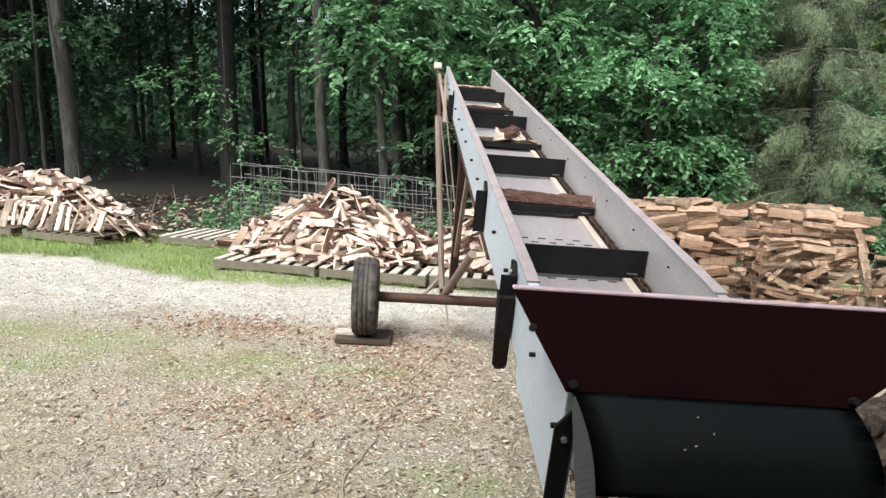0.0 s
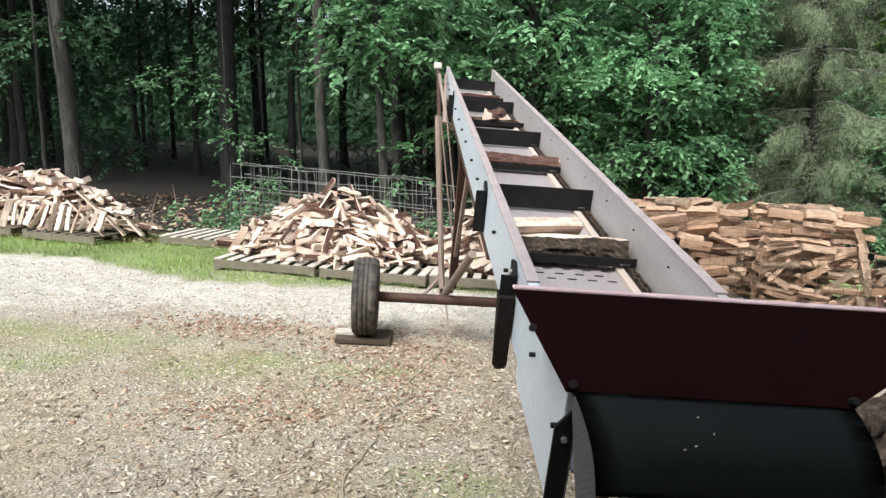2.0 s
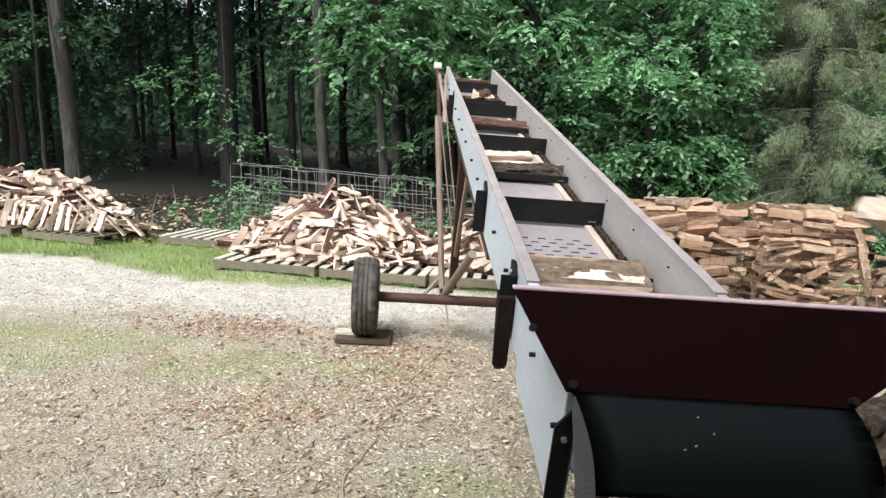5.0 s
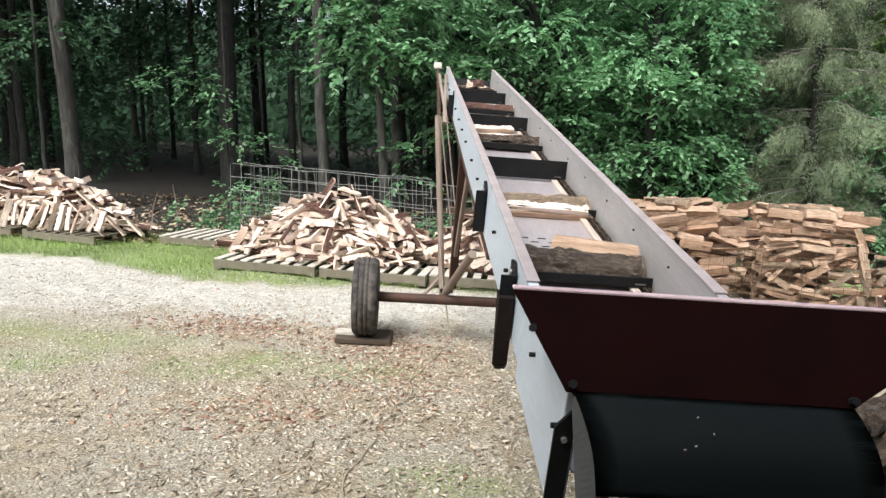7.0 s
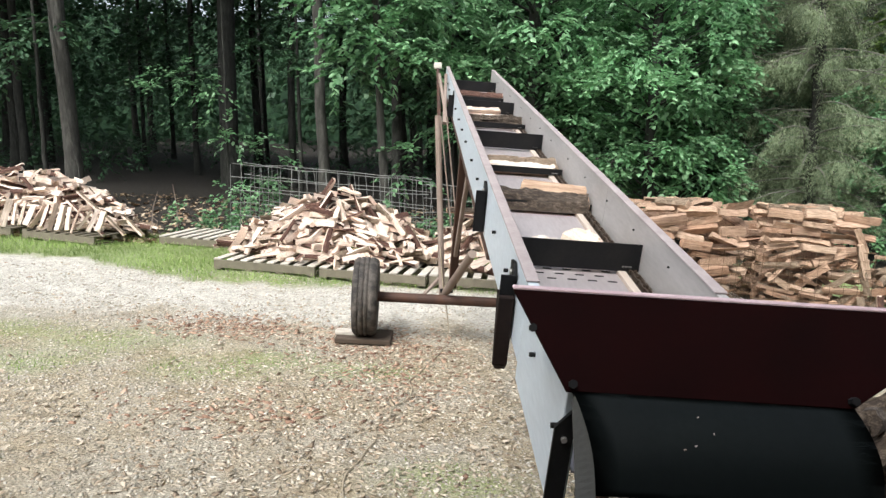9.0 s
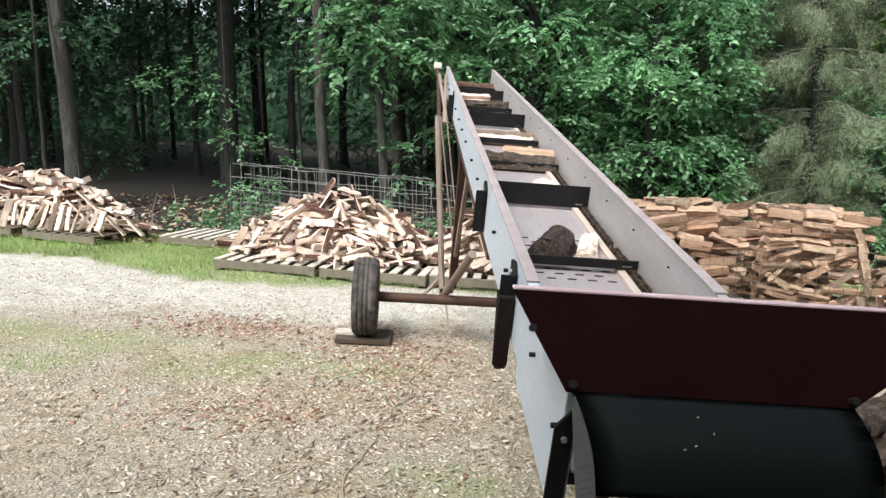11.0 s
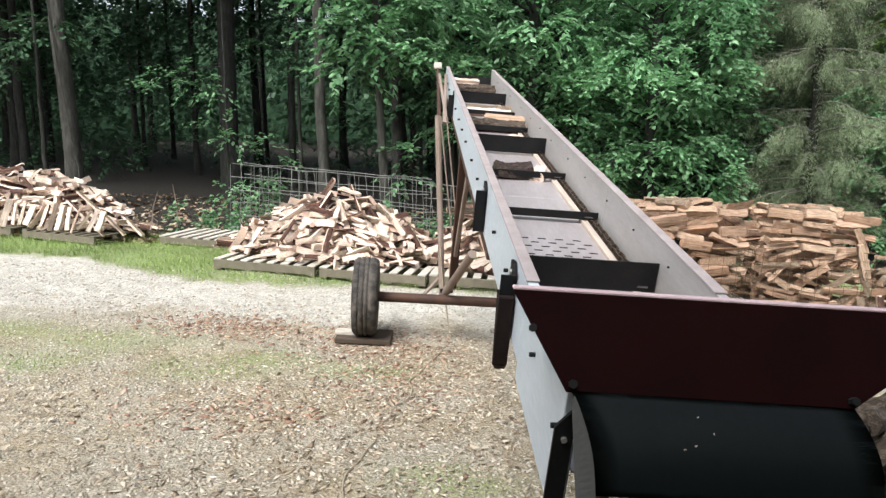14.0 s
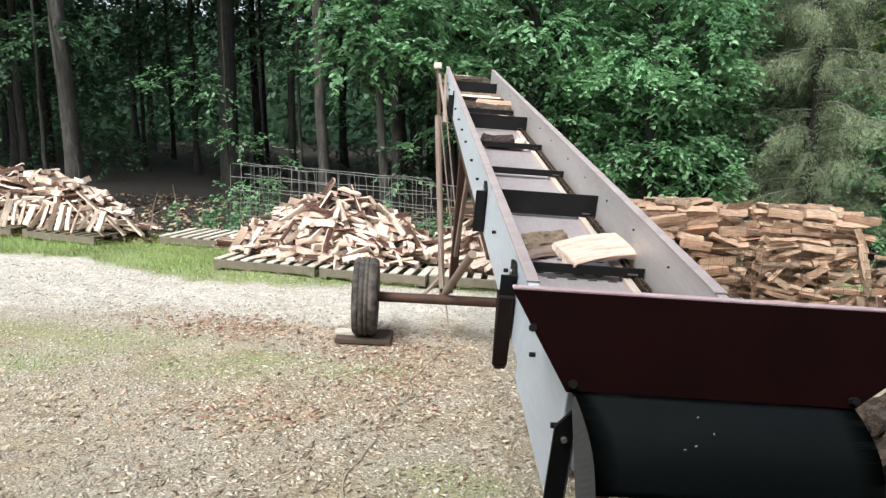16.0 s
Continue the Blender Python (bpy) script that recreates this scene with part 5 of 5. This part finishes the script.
def ring_clumps(z0, z1, R, step, rad, seed, bias=(0, 0)):
    """Clumps round a trunk in storeys; the crown narrows upwards."""
    r = random.Random(seed)
    out, z = [], z0
    while z < z1:
        f = (z - z0) / (z1 - z0)
        rr = R * (0.75 + 0.5 * f if f < 0.4 else 1.0 - 0.5 * (f - 0.4))
        n = max(3, int(2 * math.pi * rr * 0.8 / (rad * 1.5)))
        o = r.random() * 6
        for k in range(n):
            a = o + 2 * math.pi * k / n + r.uniform(-0.3, 0.3)
            q = rr * r.uniform(0.55, 1.05)
            out.append((q * math.cos(a) + bias[0], q * math.sin(a) + bias[1], z + r.uniform(-0.2, 0.2), rad * r.uniform(0.75, 1.2)))
        z += step
    return out


EDGE = "leafy green broadleaf tree at the edge of the woods"
# small pale-trunked tree over the wire panels
leafy_tree(-0.9, 10.9, 0.075, 8, -0.035, TRUNK_PALE, LEAF_MAPLE, [(-0.45, -0.3, 3.25, 0.55), (-0.55, -0.2, 2.75, 0.42), (0.25, -0.3, 3.0, 0.5), (0.65, -0.2, 2.9, 0.45), (0.1, -0.2, 3.7, 0.6), (-0.7, -0.1, 3.9, 0.6), (0.8, 0, 3.6, 0.6), (0.5, 0.1, 1.5, 0.28), (0.3, 0.2, 1.0, 0.25)] + ring_clumps(4.4, 5.2, 1.0, 0.8, 0.5, 2), "slender pale-barked tree with leafy green branches", 0.125, 36, 11)
leafy_tree(1.5, 11.6, 0.12, 10, 0.0, TRUNK, LEAF_MAPLE, ring_clumps(2.0, 5.0, 1.4, 0.72, 0.47, 3) + [(0.9, -0.8, 1.55, 0.45), (1.2, -0.5, 1.2, 0.4)], EDGE, 0.108, 36, 12)
leafy_tree(3.3, 11.0, 0.10, 9, 0.01, TRUNK, LEAF_MAPLE, ring_clumps(1.15, 4.7, 1.25, 0.7, 0.44, 4), EDGE, 0.108, 36, 13)
leafy_tree(4.35, 12.2, 0.12, 10, 0.0, TRUNK, LEAF_MAPLE, ring_clumps(1.7, 5.0, 1.1, 0.75, 0.46, 5), EDGE, 0.11, 34, 14)
leafy_tree(7.2, 10.7, 0.08, 9, 0.0, TRUNK, LEAF_MAPLE, ring_clumps(0.9, 2.9, 0.85, 0.6, 0.45, 6), EDGE, 0.105, 32, 15)
leafy_tree(8.1, 11.8, 0.08, 8, 0.0, TRUNK, LEAF_LIGHT, ring_clumps(2.7, 5.2, 0.8, 0.6, 0.42, 7), "bright yellow-green broadleaf tree, stronger light put into its leaf colour", 0.14, 22, 16)
leafy_tree(2.4, 14.2, 0.14, 11, 0.0, TRUNK, LEAF_SHADED, ring_clumps(1.6, 6.5, 1.8, 0.8, 0.65, 8), EDGE, 0.15, 20, 17)
leafy_tree(5.6, 14.5, 0.14, 11, 0.0, TRUNK, LEAF_SHADED, ring_clumps(1.4, 6.5, 1.8, 0.8, 0.65, 9), EDGE, 0.15, 20, 18)
leafy_tree(0.2, 14.5, 0.12, 11, 0.0, TRUNK, LEAF_SHADED, ring_clumps(2.6, 6.5, 1.5, 0.8, 0.65, 10), EDGE, 0.15, 20, 19)
# understorey saplings that reach into the dark wood
leafy_tree(-4.12, 13.2, 0.028, 4.2, 0.0, TRUNK, LEAF_MAPLE, [(-0.95, 0, 2.62, 0.3), (-0.55, 0.0, 2.5, 0.3), (-0.2, 0, 2.32, 0.24), (-0.1, -0.1, 1.72, 0.24), (0.3, -0.1, 1.5, 0.28), (0.7, -0.2, 1.28, 0.26), (1.0, -0.2, 1.1, 0.18), (-1.4, 0, 2.42, 0.22)], "thin understorey sapling with flat leafy sprays", 0.1, 34, 21)
leafy_tree(-7.4, 12.8, 0.05, 4.5, 0.0, TRUNK, LEAF_SHADED, [(0.1, -0.3, 2.95, 0.4), (-0.4, -0.3, 2.7, 0.35), (0.4, -0.2, 3.3, 0.4), (-0.7, 0, 3.3, 0.4)], "thin understorey sapling with flat leafy sprays", 0.12, 26, 22)
leafy_tree(-3.0, 14.5, 0.05, 4.5, 0.0, TRUNK, LEAF_SHADED, [(-0.5, -0.3, 3.2, 0.5), (0.4, -0.3, 3.0, 0.45), (0.1, 0, 3.8, 0.5), (0.6, 0.1, 2.2, 0.35)], "thin understorey sapling with flat leafy sprays", 0.12, 22, 23)
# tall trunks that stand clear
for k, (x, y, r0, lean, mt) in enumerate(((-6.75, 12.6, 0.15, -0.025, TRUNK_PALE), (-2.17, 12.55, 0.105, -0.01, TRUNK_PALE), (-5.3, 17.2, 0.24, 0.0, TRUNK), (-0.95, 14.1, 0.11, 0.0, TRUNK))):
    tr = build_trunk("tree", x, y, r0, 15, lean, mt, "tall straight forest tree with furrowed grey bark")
    if k == 0:
        bm = bmesh.new()
        bm_tube(bm, [(0.16, -0.2, 0.2), (0.17, -0.19, 0.8), (0.08, -0.2, 1.3), (0.02, -0.2, 1.9), (-0.06, -0.2, 2.6), (-0.16, -0.18, 3.6), (-0.2, -0.17, 4.6)], [0.02, 0.016, 0.014, 0.012, 0.012, 0.01, 0.008], 6)
        part("vine", bm, TRUNK_PALE, tr, "thin woody vine climbing the trunk")


def needle_tree(x, y, h, seed):
    """A shaggy cedar: long boughs that rise, then droop, with hanging sprays and bare grey twigs."""
    t = build_trunk("tree", x, y, 0.1, h, 0.0, TRUNK, "shaggy grey-green cedar with drooping wispy branches")
    r = np.random.RandomState(seed)
    g = Leaves(seed, True)
    down = np.array([0, 0, -1.0])
    z = 0.6
    while z < min(h, 5.6):
        R = 1.6 * (1 - 0.45 * (z / h) ** 2)
        o = r.uniform(0, 6)
        for k in range(8):
            a = o + k * math.pi / 4 + r.uniform(-0.5, 0.5)
            ln = R * r.uniform(0.4, 1.15)
            zz = z + r.uniform(-0.5, 0.5)
            way = np.array([math.cos(a), math.sin(a), 0.0])
            side = np.array([-way[1], way[0], 0.0])
            rise, sag = r.uniform(0.0, 0.55), r.uniform(0.2, 0.7)
            at = lambda f: way * ln * f + (0, 0, zz + rise * f - sag * f * f)
            bm = bmesh.new()
            bm_tube(bm, [at(f) for f in (0, 0.25, 0.5, 0.75, 1.0)], [0.017, 0.013, 0.01, 0.007, 0.003], 5)
            part("limb", bm, TWIG_GREY, t)
            dead = r.rand() < 0.2
            if dead:
                continue
            n = int(21 * ln) + 5
            for j in range(n):
                f = 0.04 + 1.0 * (j + r.rand()) / n
                base = at(f) + r.normal(0, 0.02, 3)
                sg = 1 if j % 2 else -1
                d = way * r.uniform(0.35, 1.0) + side * sg * r.uniform(0.1, 0.8) + down * r.uniform(0.3, 1.5)
                g.twig(base, d, r.uniform(0.2, 0.42) * (1.15 - 0.4 * f), 36, 0.06, 0.0045, 0.45)
        if r.rand() < 0.8:
            a = r.uniform(math.pi, 2 * math.pi)
            q = np.array([math.cos(a), math.sin(a), 0.0]) * R
            bm = bmesh.new()
            bm_tube(bm, [q * 0.5 + (0, 0, z), q * 0.85 + (0.08, 0, z + 0.2), q + (0.02, 0, z + 0.42)], [0.009, 0.007, 0.003], 5)
            bm_tube(bm, [q * 0.85 + (0.08, 0, z + 0.2), q * 1.1 + (0.2, 0, z + 0.28)], [0.006, 0.002], 5)
            part("dead_branch", bm, TWIG_GREY, t, "bare grey dead branch")
        z += 0.31
    part("crown", g.mesh("crown", NEEDLE), None, t)
    return t


needle_tree(5.95, 11.1, 7.0, 37)
needle_tree(6.7, 12.6, 6.5, 32)


# forest behind: shared crowns on many trunks
def build_forest():
    crowns = []
    for s in range(4):
        g = Leaves(50 + s, True)
        for dx, dy, z, rad in ring_clumps(2.6 + 0.5 * s, 9.5, 2.0, 1.0, 0.85, 60 + s):
            g.clump((dx, dy, z), rad, 0.45, 9, 0.15, 14, 0.6, 0.34)
        crowns.append(g.mesh("crown", LEAF_SHADED))
    r = random.Random(77)
    spots = [(-7.3, 20.4), (-9.7, 22.4), (-4.0, 18.3), (-11.1, 18.3), (-12.8, 22.4), (-10.4, 26.6), (-6.8, 26.6), (-3.5, 24.3), (-0.7, 20.3), (-0.5, 26.5), (3.5, 18.5), (7.0, 18.0), (10.5, 17.5), (13, 15)]
    for _ in range(46):
        y = r.uniform(19, 44)
        spots.append((r.uniform(-0.75, 0.75) * y, y))
    for k, (x, y) in enumerate(spots):
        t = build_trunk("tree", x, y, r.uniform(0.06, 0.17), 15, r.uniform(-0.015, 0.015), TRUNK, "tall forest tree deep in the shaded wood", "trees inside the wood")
        part("crown", crowns[k % 4], None, t, m=pose(0, 0, r.uniform(-0.6, 1.2), 0, 0, r.uniform(0, 360)))
    # closed canopy over the wood, mostly out of view, added to shade it
    g = Leaves(90, True)
    n = 44000
    R = g.r
    x = np.where(R.rand(n) < 0.55, R.uniform(-34, -1, n), R.uniform(-1, 34, n))
    p = np.stack([x, np.where(x < -1, 11.2, 16.5) + R.uniform(0, 15, n), R.uniform(7.5, 13.5, n)], 1)
    g.add(p, R.normal(0, 1, (n, 3)) * (1, 1, 0.4), R.normal(0, 0.4, (n, 3)) + (0, 0, 1), R.uniform(0.35, 0.6, n), R.uniform(0.14, 0.22, n))
    tagged(new("forest_canopy", g.mesh("forest_canopy", LEAF_SHADED)), "closed dark green leaf canopy over the wood", "foliage", kind="stuff")
    # far edge of the wood all round, its unseen back added to dim sky
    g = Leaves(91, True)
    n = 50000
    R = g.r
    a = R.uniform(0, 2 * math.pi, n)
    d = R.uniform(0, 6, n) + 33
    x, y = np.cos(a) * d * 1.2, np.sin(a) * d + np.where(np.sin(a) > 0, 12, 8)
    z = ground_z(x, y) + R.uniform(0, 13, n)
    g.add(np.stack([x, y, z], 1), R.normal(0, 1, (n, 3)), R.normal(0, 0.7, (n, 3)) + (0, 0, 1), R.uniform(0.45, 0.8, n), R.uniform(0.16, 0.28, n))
    tagged(new("far_woods", g.mesh("far_woods", LEAF_SHADED)), "distant dense green woods, the part behind added to block low sky", "foliage", kind="stuff")
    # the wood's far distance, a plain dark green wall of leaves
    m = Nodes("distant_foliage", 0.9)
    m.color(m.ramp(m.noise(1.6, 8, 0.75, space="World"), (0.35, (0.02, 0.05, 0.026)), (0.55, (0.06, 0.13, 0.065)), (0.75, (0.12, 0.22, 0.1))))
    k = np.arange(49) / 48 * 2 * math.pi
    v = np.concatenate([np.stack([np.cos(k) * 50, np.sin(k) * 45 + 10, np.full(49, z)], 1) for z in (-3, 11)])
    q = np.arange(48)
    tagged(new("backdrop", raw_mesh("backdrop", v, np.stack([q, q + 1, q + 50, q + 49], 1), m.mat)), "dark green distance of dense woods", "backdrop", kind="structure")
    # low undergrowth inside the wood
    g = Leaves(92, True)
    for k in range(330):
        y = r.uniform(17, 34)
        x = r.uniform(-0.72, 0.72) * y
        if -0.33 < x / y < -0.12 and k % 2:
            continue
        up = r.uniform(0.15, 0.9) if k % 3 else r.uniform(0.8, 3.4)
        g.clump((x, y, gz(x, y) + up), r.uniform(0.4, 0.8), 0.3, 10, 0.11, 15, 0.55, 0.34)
    tagged(new("undergrowth", g.mesh("undergrowth", LEAF_SHADED)), "sparse dark green saplings and undergrowth in the wood", "foliage", kind="stuff")


build_forest()


def bush(x, y, w, h, mat, seed, label, ln=0.07):
    b = new("bush")
    b.matrix_world = Matrix.Translation((x, y, gz(x, y)))
    tagged(b, label, "bush", "bushes along the wire panels")
    g = Leaves(seed)
    r = random.Random(seed)
    bm = bmesh.new()
    for _ in range(int(14 * w)):
        cx, cy, cz = r.uniform(-w, w), r.uniform(-0.25, 0.25), h * r.uniform(0.25, 0.95)
        limb(bm, (cx * 0.3, cy * 0.3, 0), (cx, cy, cz), 0.006, 0.002, r, 0.05)
        g.clump((cx, cy, cz), 0.2, 0.8, 9, ln, 9, 0.25, 0.4)
    part("stems", bm, TRUNK, b)
    part("leaves", g.mesh("leaves", mat), None, b)


bush(-2.95, 10.75, 0.55, 0.85, LEAF_MAPLE, 101, "low green bush growing through the wire panel")
bush(-3.6, 10.6, 0.45, 0.45, LEAF_MAPLE, 102, "low green weeds beside the pallets")
bush(-0.35, 9.45, 0.45, 0.6, LEAF_MAPLE, 103, "green weeds behind the firewood heap")
bush(0.7, 9.7, 0.5, 0.8, LEAF_SHADED, 104, "dark green weeds behind the conveyor")
bush(4.6, 9.6, 1.0, 0.9, LEAF_SHADED, 105, "dark green undergrowth behind the crates")
bush(7.2, 9.8, 1.0, 0.9, LEAF_MAPLE, 106, "green undergrowth beside the crates")


# ---- grass, stones, chips and dead leaves on the ground ----
def build_grass():
    R = np.random.RandomState(5)
    n = 90000
    x, y = R.uniform(-8.5, 1.5, n), R.uniform(3.0, 10.4, n)
    w = zones(x, y)[1]
    keep = R.rand(n) < np.where(y > 7, w * 0.8, w * 0.45)
    x, y = x[keep], y[keep]
    n = len(x)
    z = ground_z(x, y)
    h = np.where(y > 7, R.uniform(0.03, 0.085, n), R.uniform(0.015, 0.045, n))
    a = R.uniform(0, 2 * math.pi, n)
    wd = R.uniform(0.003, 0.006, n)
    p = np.stack([x, y, z - 0.005], 1)
    s = np.stack([np.cos(a), np.sin(a), 0 * a], 1) * wd[:, None]
    tip = np.stack([R.normal(0, 0.4, n) * h, R.normal(0, 0.4, n) * h, h], 1)
    v = np.stack([p - s, p + s, p + tip], 1).reshape(-1, 3)
    f = np.arange(n * 3).reshape(-1, 3)
    tagged(new("grass", raw_mesh("grass", v, f, GRASS)), "short green grass of the verge with sparse yard tufts", "grass", kind="stuff")


def speckle(name, stops, rough=0.9):
    m = Nodes(name, rough)
    return m.color(m.ramp(m.geo.outputs["Random Per Island"], *stops)).mat


def build_litter():
    R = np.random.RandomState(6)
    octa = np.array([(1, 0, 0), (0, 1, 0), (-1, 0, 0), (0, -1, 0), (0, 0, 1), (0, 0, -1)], float)
    of = np.array([(0, 1, 4), (1, 2, 4), (2, 3, 4), (3, 0, 4), (1, 0, 5), (2, 1, 5), (3, 2, 5), (0, 3, 5)])

    def strew(n, lo, hi, flat, long, mat, name, label, dens):
        x, y = R.uniform(-5.6, 2.2, n), 2.6 + 5.2 * R.rand(n) ** 1.15
        keep = R.rand(n) < dens(x, y)
        x, y = x[keep], y[keep]
        k = len(x)
        s = R.uniform(lo, hi, k) * R.uniform(0.5, 1, k)
        a, b = R.uniform(0, 2 * math.pi, k), R.normal(0, 0.25, k)
        loc = octa[None] * np.stack([s * long, s, s * flat], 1)[:, None] * R.uniform(0.7, 1.3, (k, 6, 1))
        loc[:, :, 2] += loc[:, :, 0] * b[:, None]
        ca, sa = np.cos(a)[:, None], np.sin(a)[:, None]
        v = np.stack([loc[:, :, 0] * ca - loc[:, :, 1] * sa + x[:, None], loc[:, :, 0] * sa + loc[:, :, 1] * ca + y[:, None],
                      loc[:, :, 2] + (ground_z(x, y) + 0.25 * s * flat + (value_noise(x, y, 1.3, 1) - 0.5) * 0.035 + (value_noise(x, y, 6, 2) - 0.5) * 0.018)[:, None]], -1)
        f = (of[None] + np.arange(k)[:, None, None] * 6).reshape(-1, 3)
        tagged(new(name, raw_mesh(name, v.reshape(-1, 3), f, mat)), label, "ground litter", kind="stuff")

    grey = speckle("gravel_stone", ((0.0, (0.24, 0.21, 0.175)), (0.5, (0.42, 0.38, 0.32)), (1.0, (0.58, 0.53, 0.46))))
    tan = speckle("wood_chip", ((0.0, (0.2, 0.145, 0.1)), (0.35, (0.38, 0.3, 0.21)), (0.7, (0.52, 0.44, 0.34)), (1.0, (0.68, 0.61, 0.5))))
    red = speckle("bark_crumb", ((0.0, (0.15, 0.08, 0.055)), (0.6, (0.36, 0.22, 0.15)), (1.0, (0.55, 0.39, 0.28))))
    brown = speckle("dead_leaf", ((0.0, (0.16, 0.1, 0.06)), (0.5, (0.3, 0.21, 0.13)), (1.0, (0.5, 0.41, 0.3))))
    straw = speckle("leaf_scrap", ((0.0, (0.22, 0.165, 0.11)), (0.4, (0.36, 0.29, 0.21)), (1.0, (0.56, 0.48, 0.38))))
    patch = lambda x, y: value_noise(x, y, 1.2, 21)
    strew(52000, 0.004, 0.014, 0.6, 1.2, grey, "gravel", "loose grey gravel stones", lambda x, y: 0.35 + 0.65 * step(0.4, 0.7, patch(x, y)))
    strew(36000, 0.005, 0.02, 0.2, 2.4, tan, "wood_chips", "tan wood chips and splinters on the ground", lambda x, y: step(-3.5, -0.5, x) * (0.35 + 0.65 * step(0.35, 0.6, value_noise(x, y, 0.9, 22))) * (1 - 0.8 * step(5.9, 6.4, y)) + 0.12)
    strew(60000, 0.008, 0.026, 0.3, 2.0, red, "bark_crumbs", "reddish bark crumbs on the ground", lambda x, y: np.exp(-((x + 1.85) ** 2 / 0.3 + (y - 5.75) ** 2 / 0.1)) + 0.7 * np.exp(-((x + 0.55) ** 2 / 0.35 + (y - 5.5) ** 2 / 0.12)) + 0.45 * np.exp(-((x + 0.35) ** 2 / 0.2 + (y - 4.7) ** 2 / 0.3)) + 0.35 * np.exp(-((x + 1.3) ** 2 / 0.4 + (y - 3.9) ** 2 / 0.06)) + 0.003)
    g = Leaves(7)
    n = 5200
    x, y = R.uniform(-5.6, 2.0, n), 2.6 + 4.0 * R.rand(n) ** 1.3
    thick = R.rand(n) < 0.15 + step(0.42, 0.62, value_noise(x, y, 0.8, 23))
    x, y = x[thick], y[thick]
    n = len(x)
    p = np.stack([x, y, ground_z(x, y) + 0.012], 1)
    g.add(p, R.normal(0, 1, (n, 3)) * (1, 1, 0.2), R.normal(0, 0.3, (n, 3)) + (0, 0, 1), R.uniform(0.02, 0.05, n), R.uniform(0.005, 0.014, n))
    tagged(new("leaf_litter", g.mesh("leaf_litter", straw)), "dry straw-coloured leaf scraps strewn over the yard", "ground litter", kind="stuff")
    g = Leaves(8)
    n = 6000
    x, y = R.uniform(-13, 3, n), 9.4 + 6 * R.rand(n) ** 2.4
    p = np.stack([x, y, ground_z(x, y) + 0.015], 1)
    g.add(p, R.normal(0, 1, (n, 3)) * (1, 1, 0.2), R.normal(0, 0.3, (n, 3)) + (0, 0, 1), R.uniform(0.06, 0.13, n), R.uniform(0.02, 0.045, n))
    tagged(new("dead_leaves", g.mesh("dead_leaves", brown)), "curled brown dead leaves on the ground", "ground litter", kind="stuff")


build_grass()
build_litter()


# ---- plain wall added unseen behind the camera to shade the hopper ----
def build_shade_wall():
    boards = worn("shade_wall_board", (0.16, 0.12, 0.09), (0.1, 0.075, 0.055), 0.85, 0.0, 4, 0.6, (6, 1, 0.5))
    bm = bmesh.new()
    bm_box(bm, 1.0, -1.4, 2.3, 11.0, 0.2, 5.4)
    tagged(new("wall_south", mesh_of(bm, "wall_south", boards)), "plain brown wall added out of view to shade the hopper", "wall", kind="structure")


build_shade_wall()


def motions():
    for ob, rows in moving:
        walk(ob, rows)


motions()
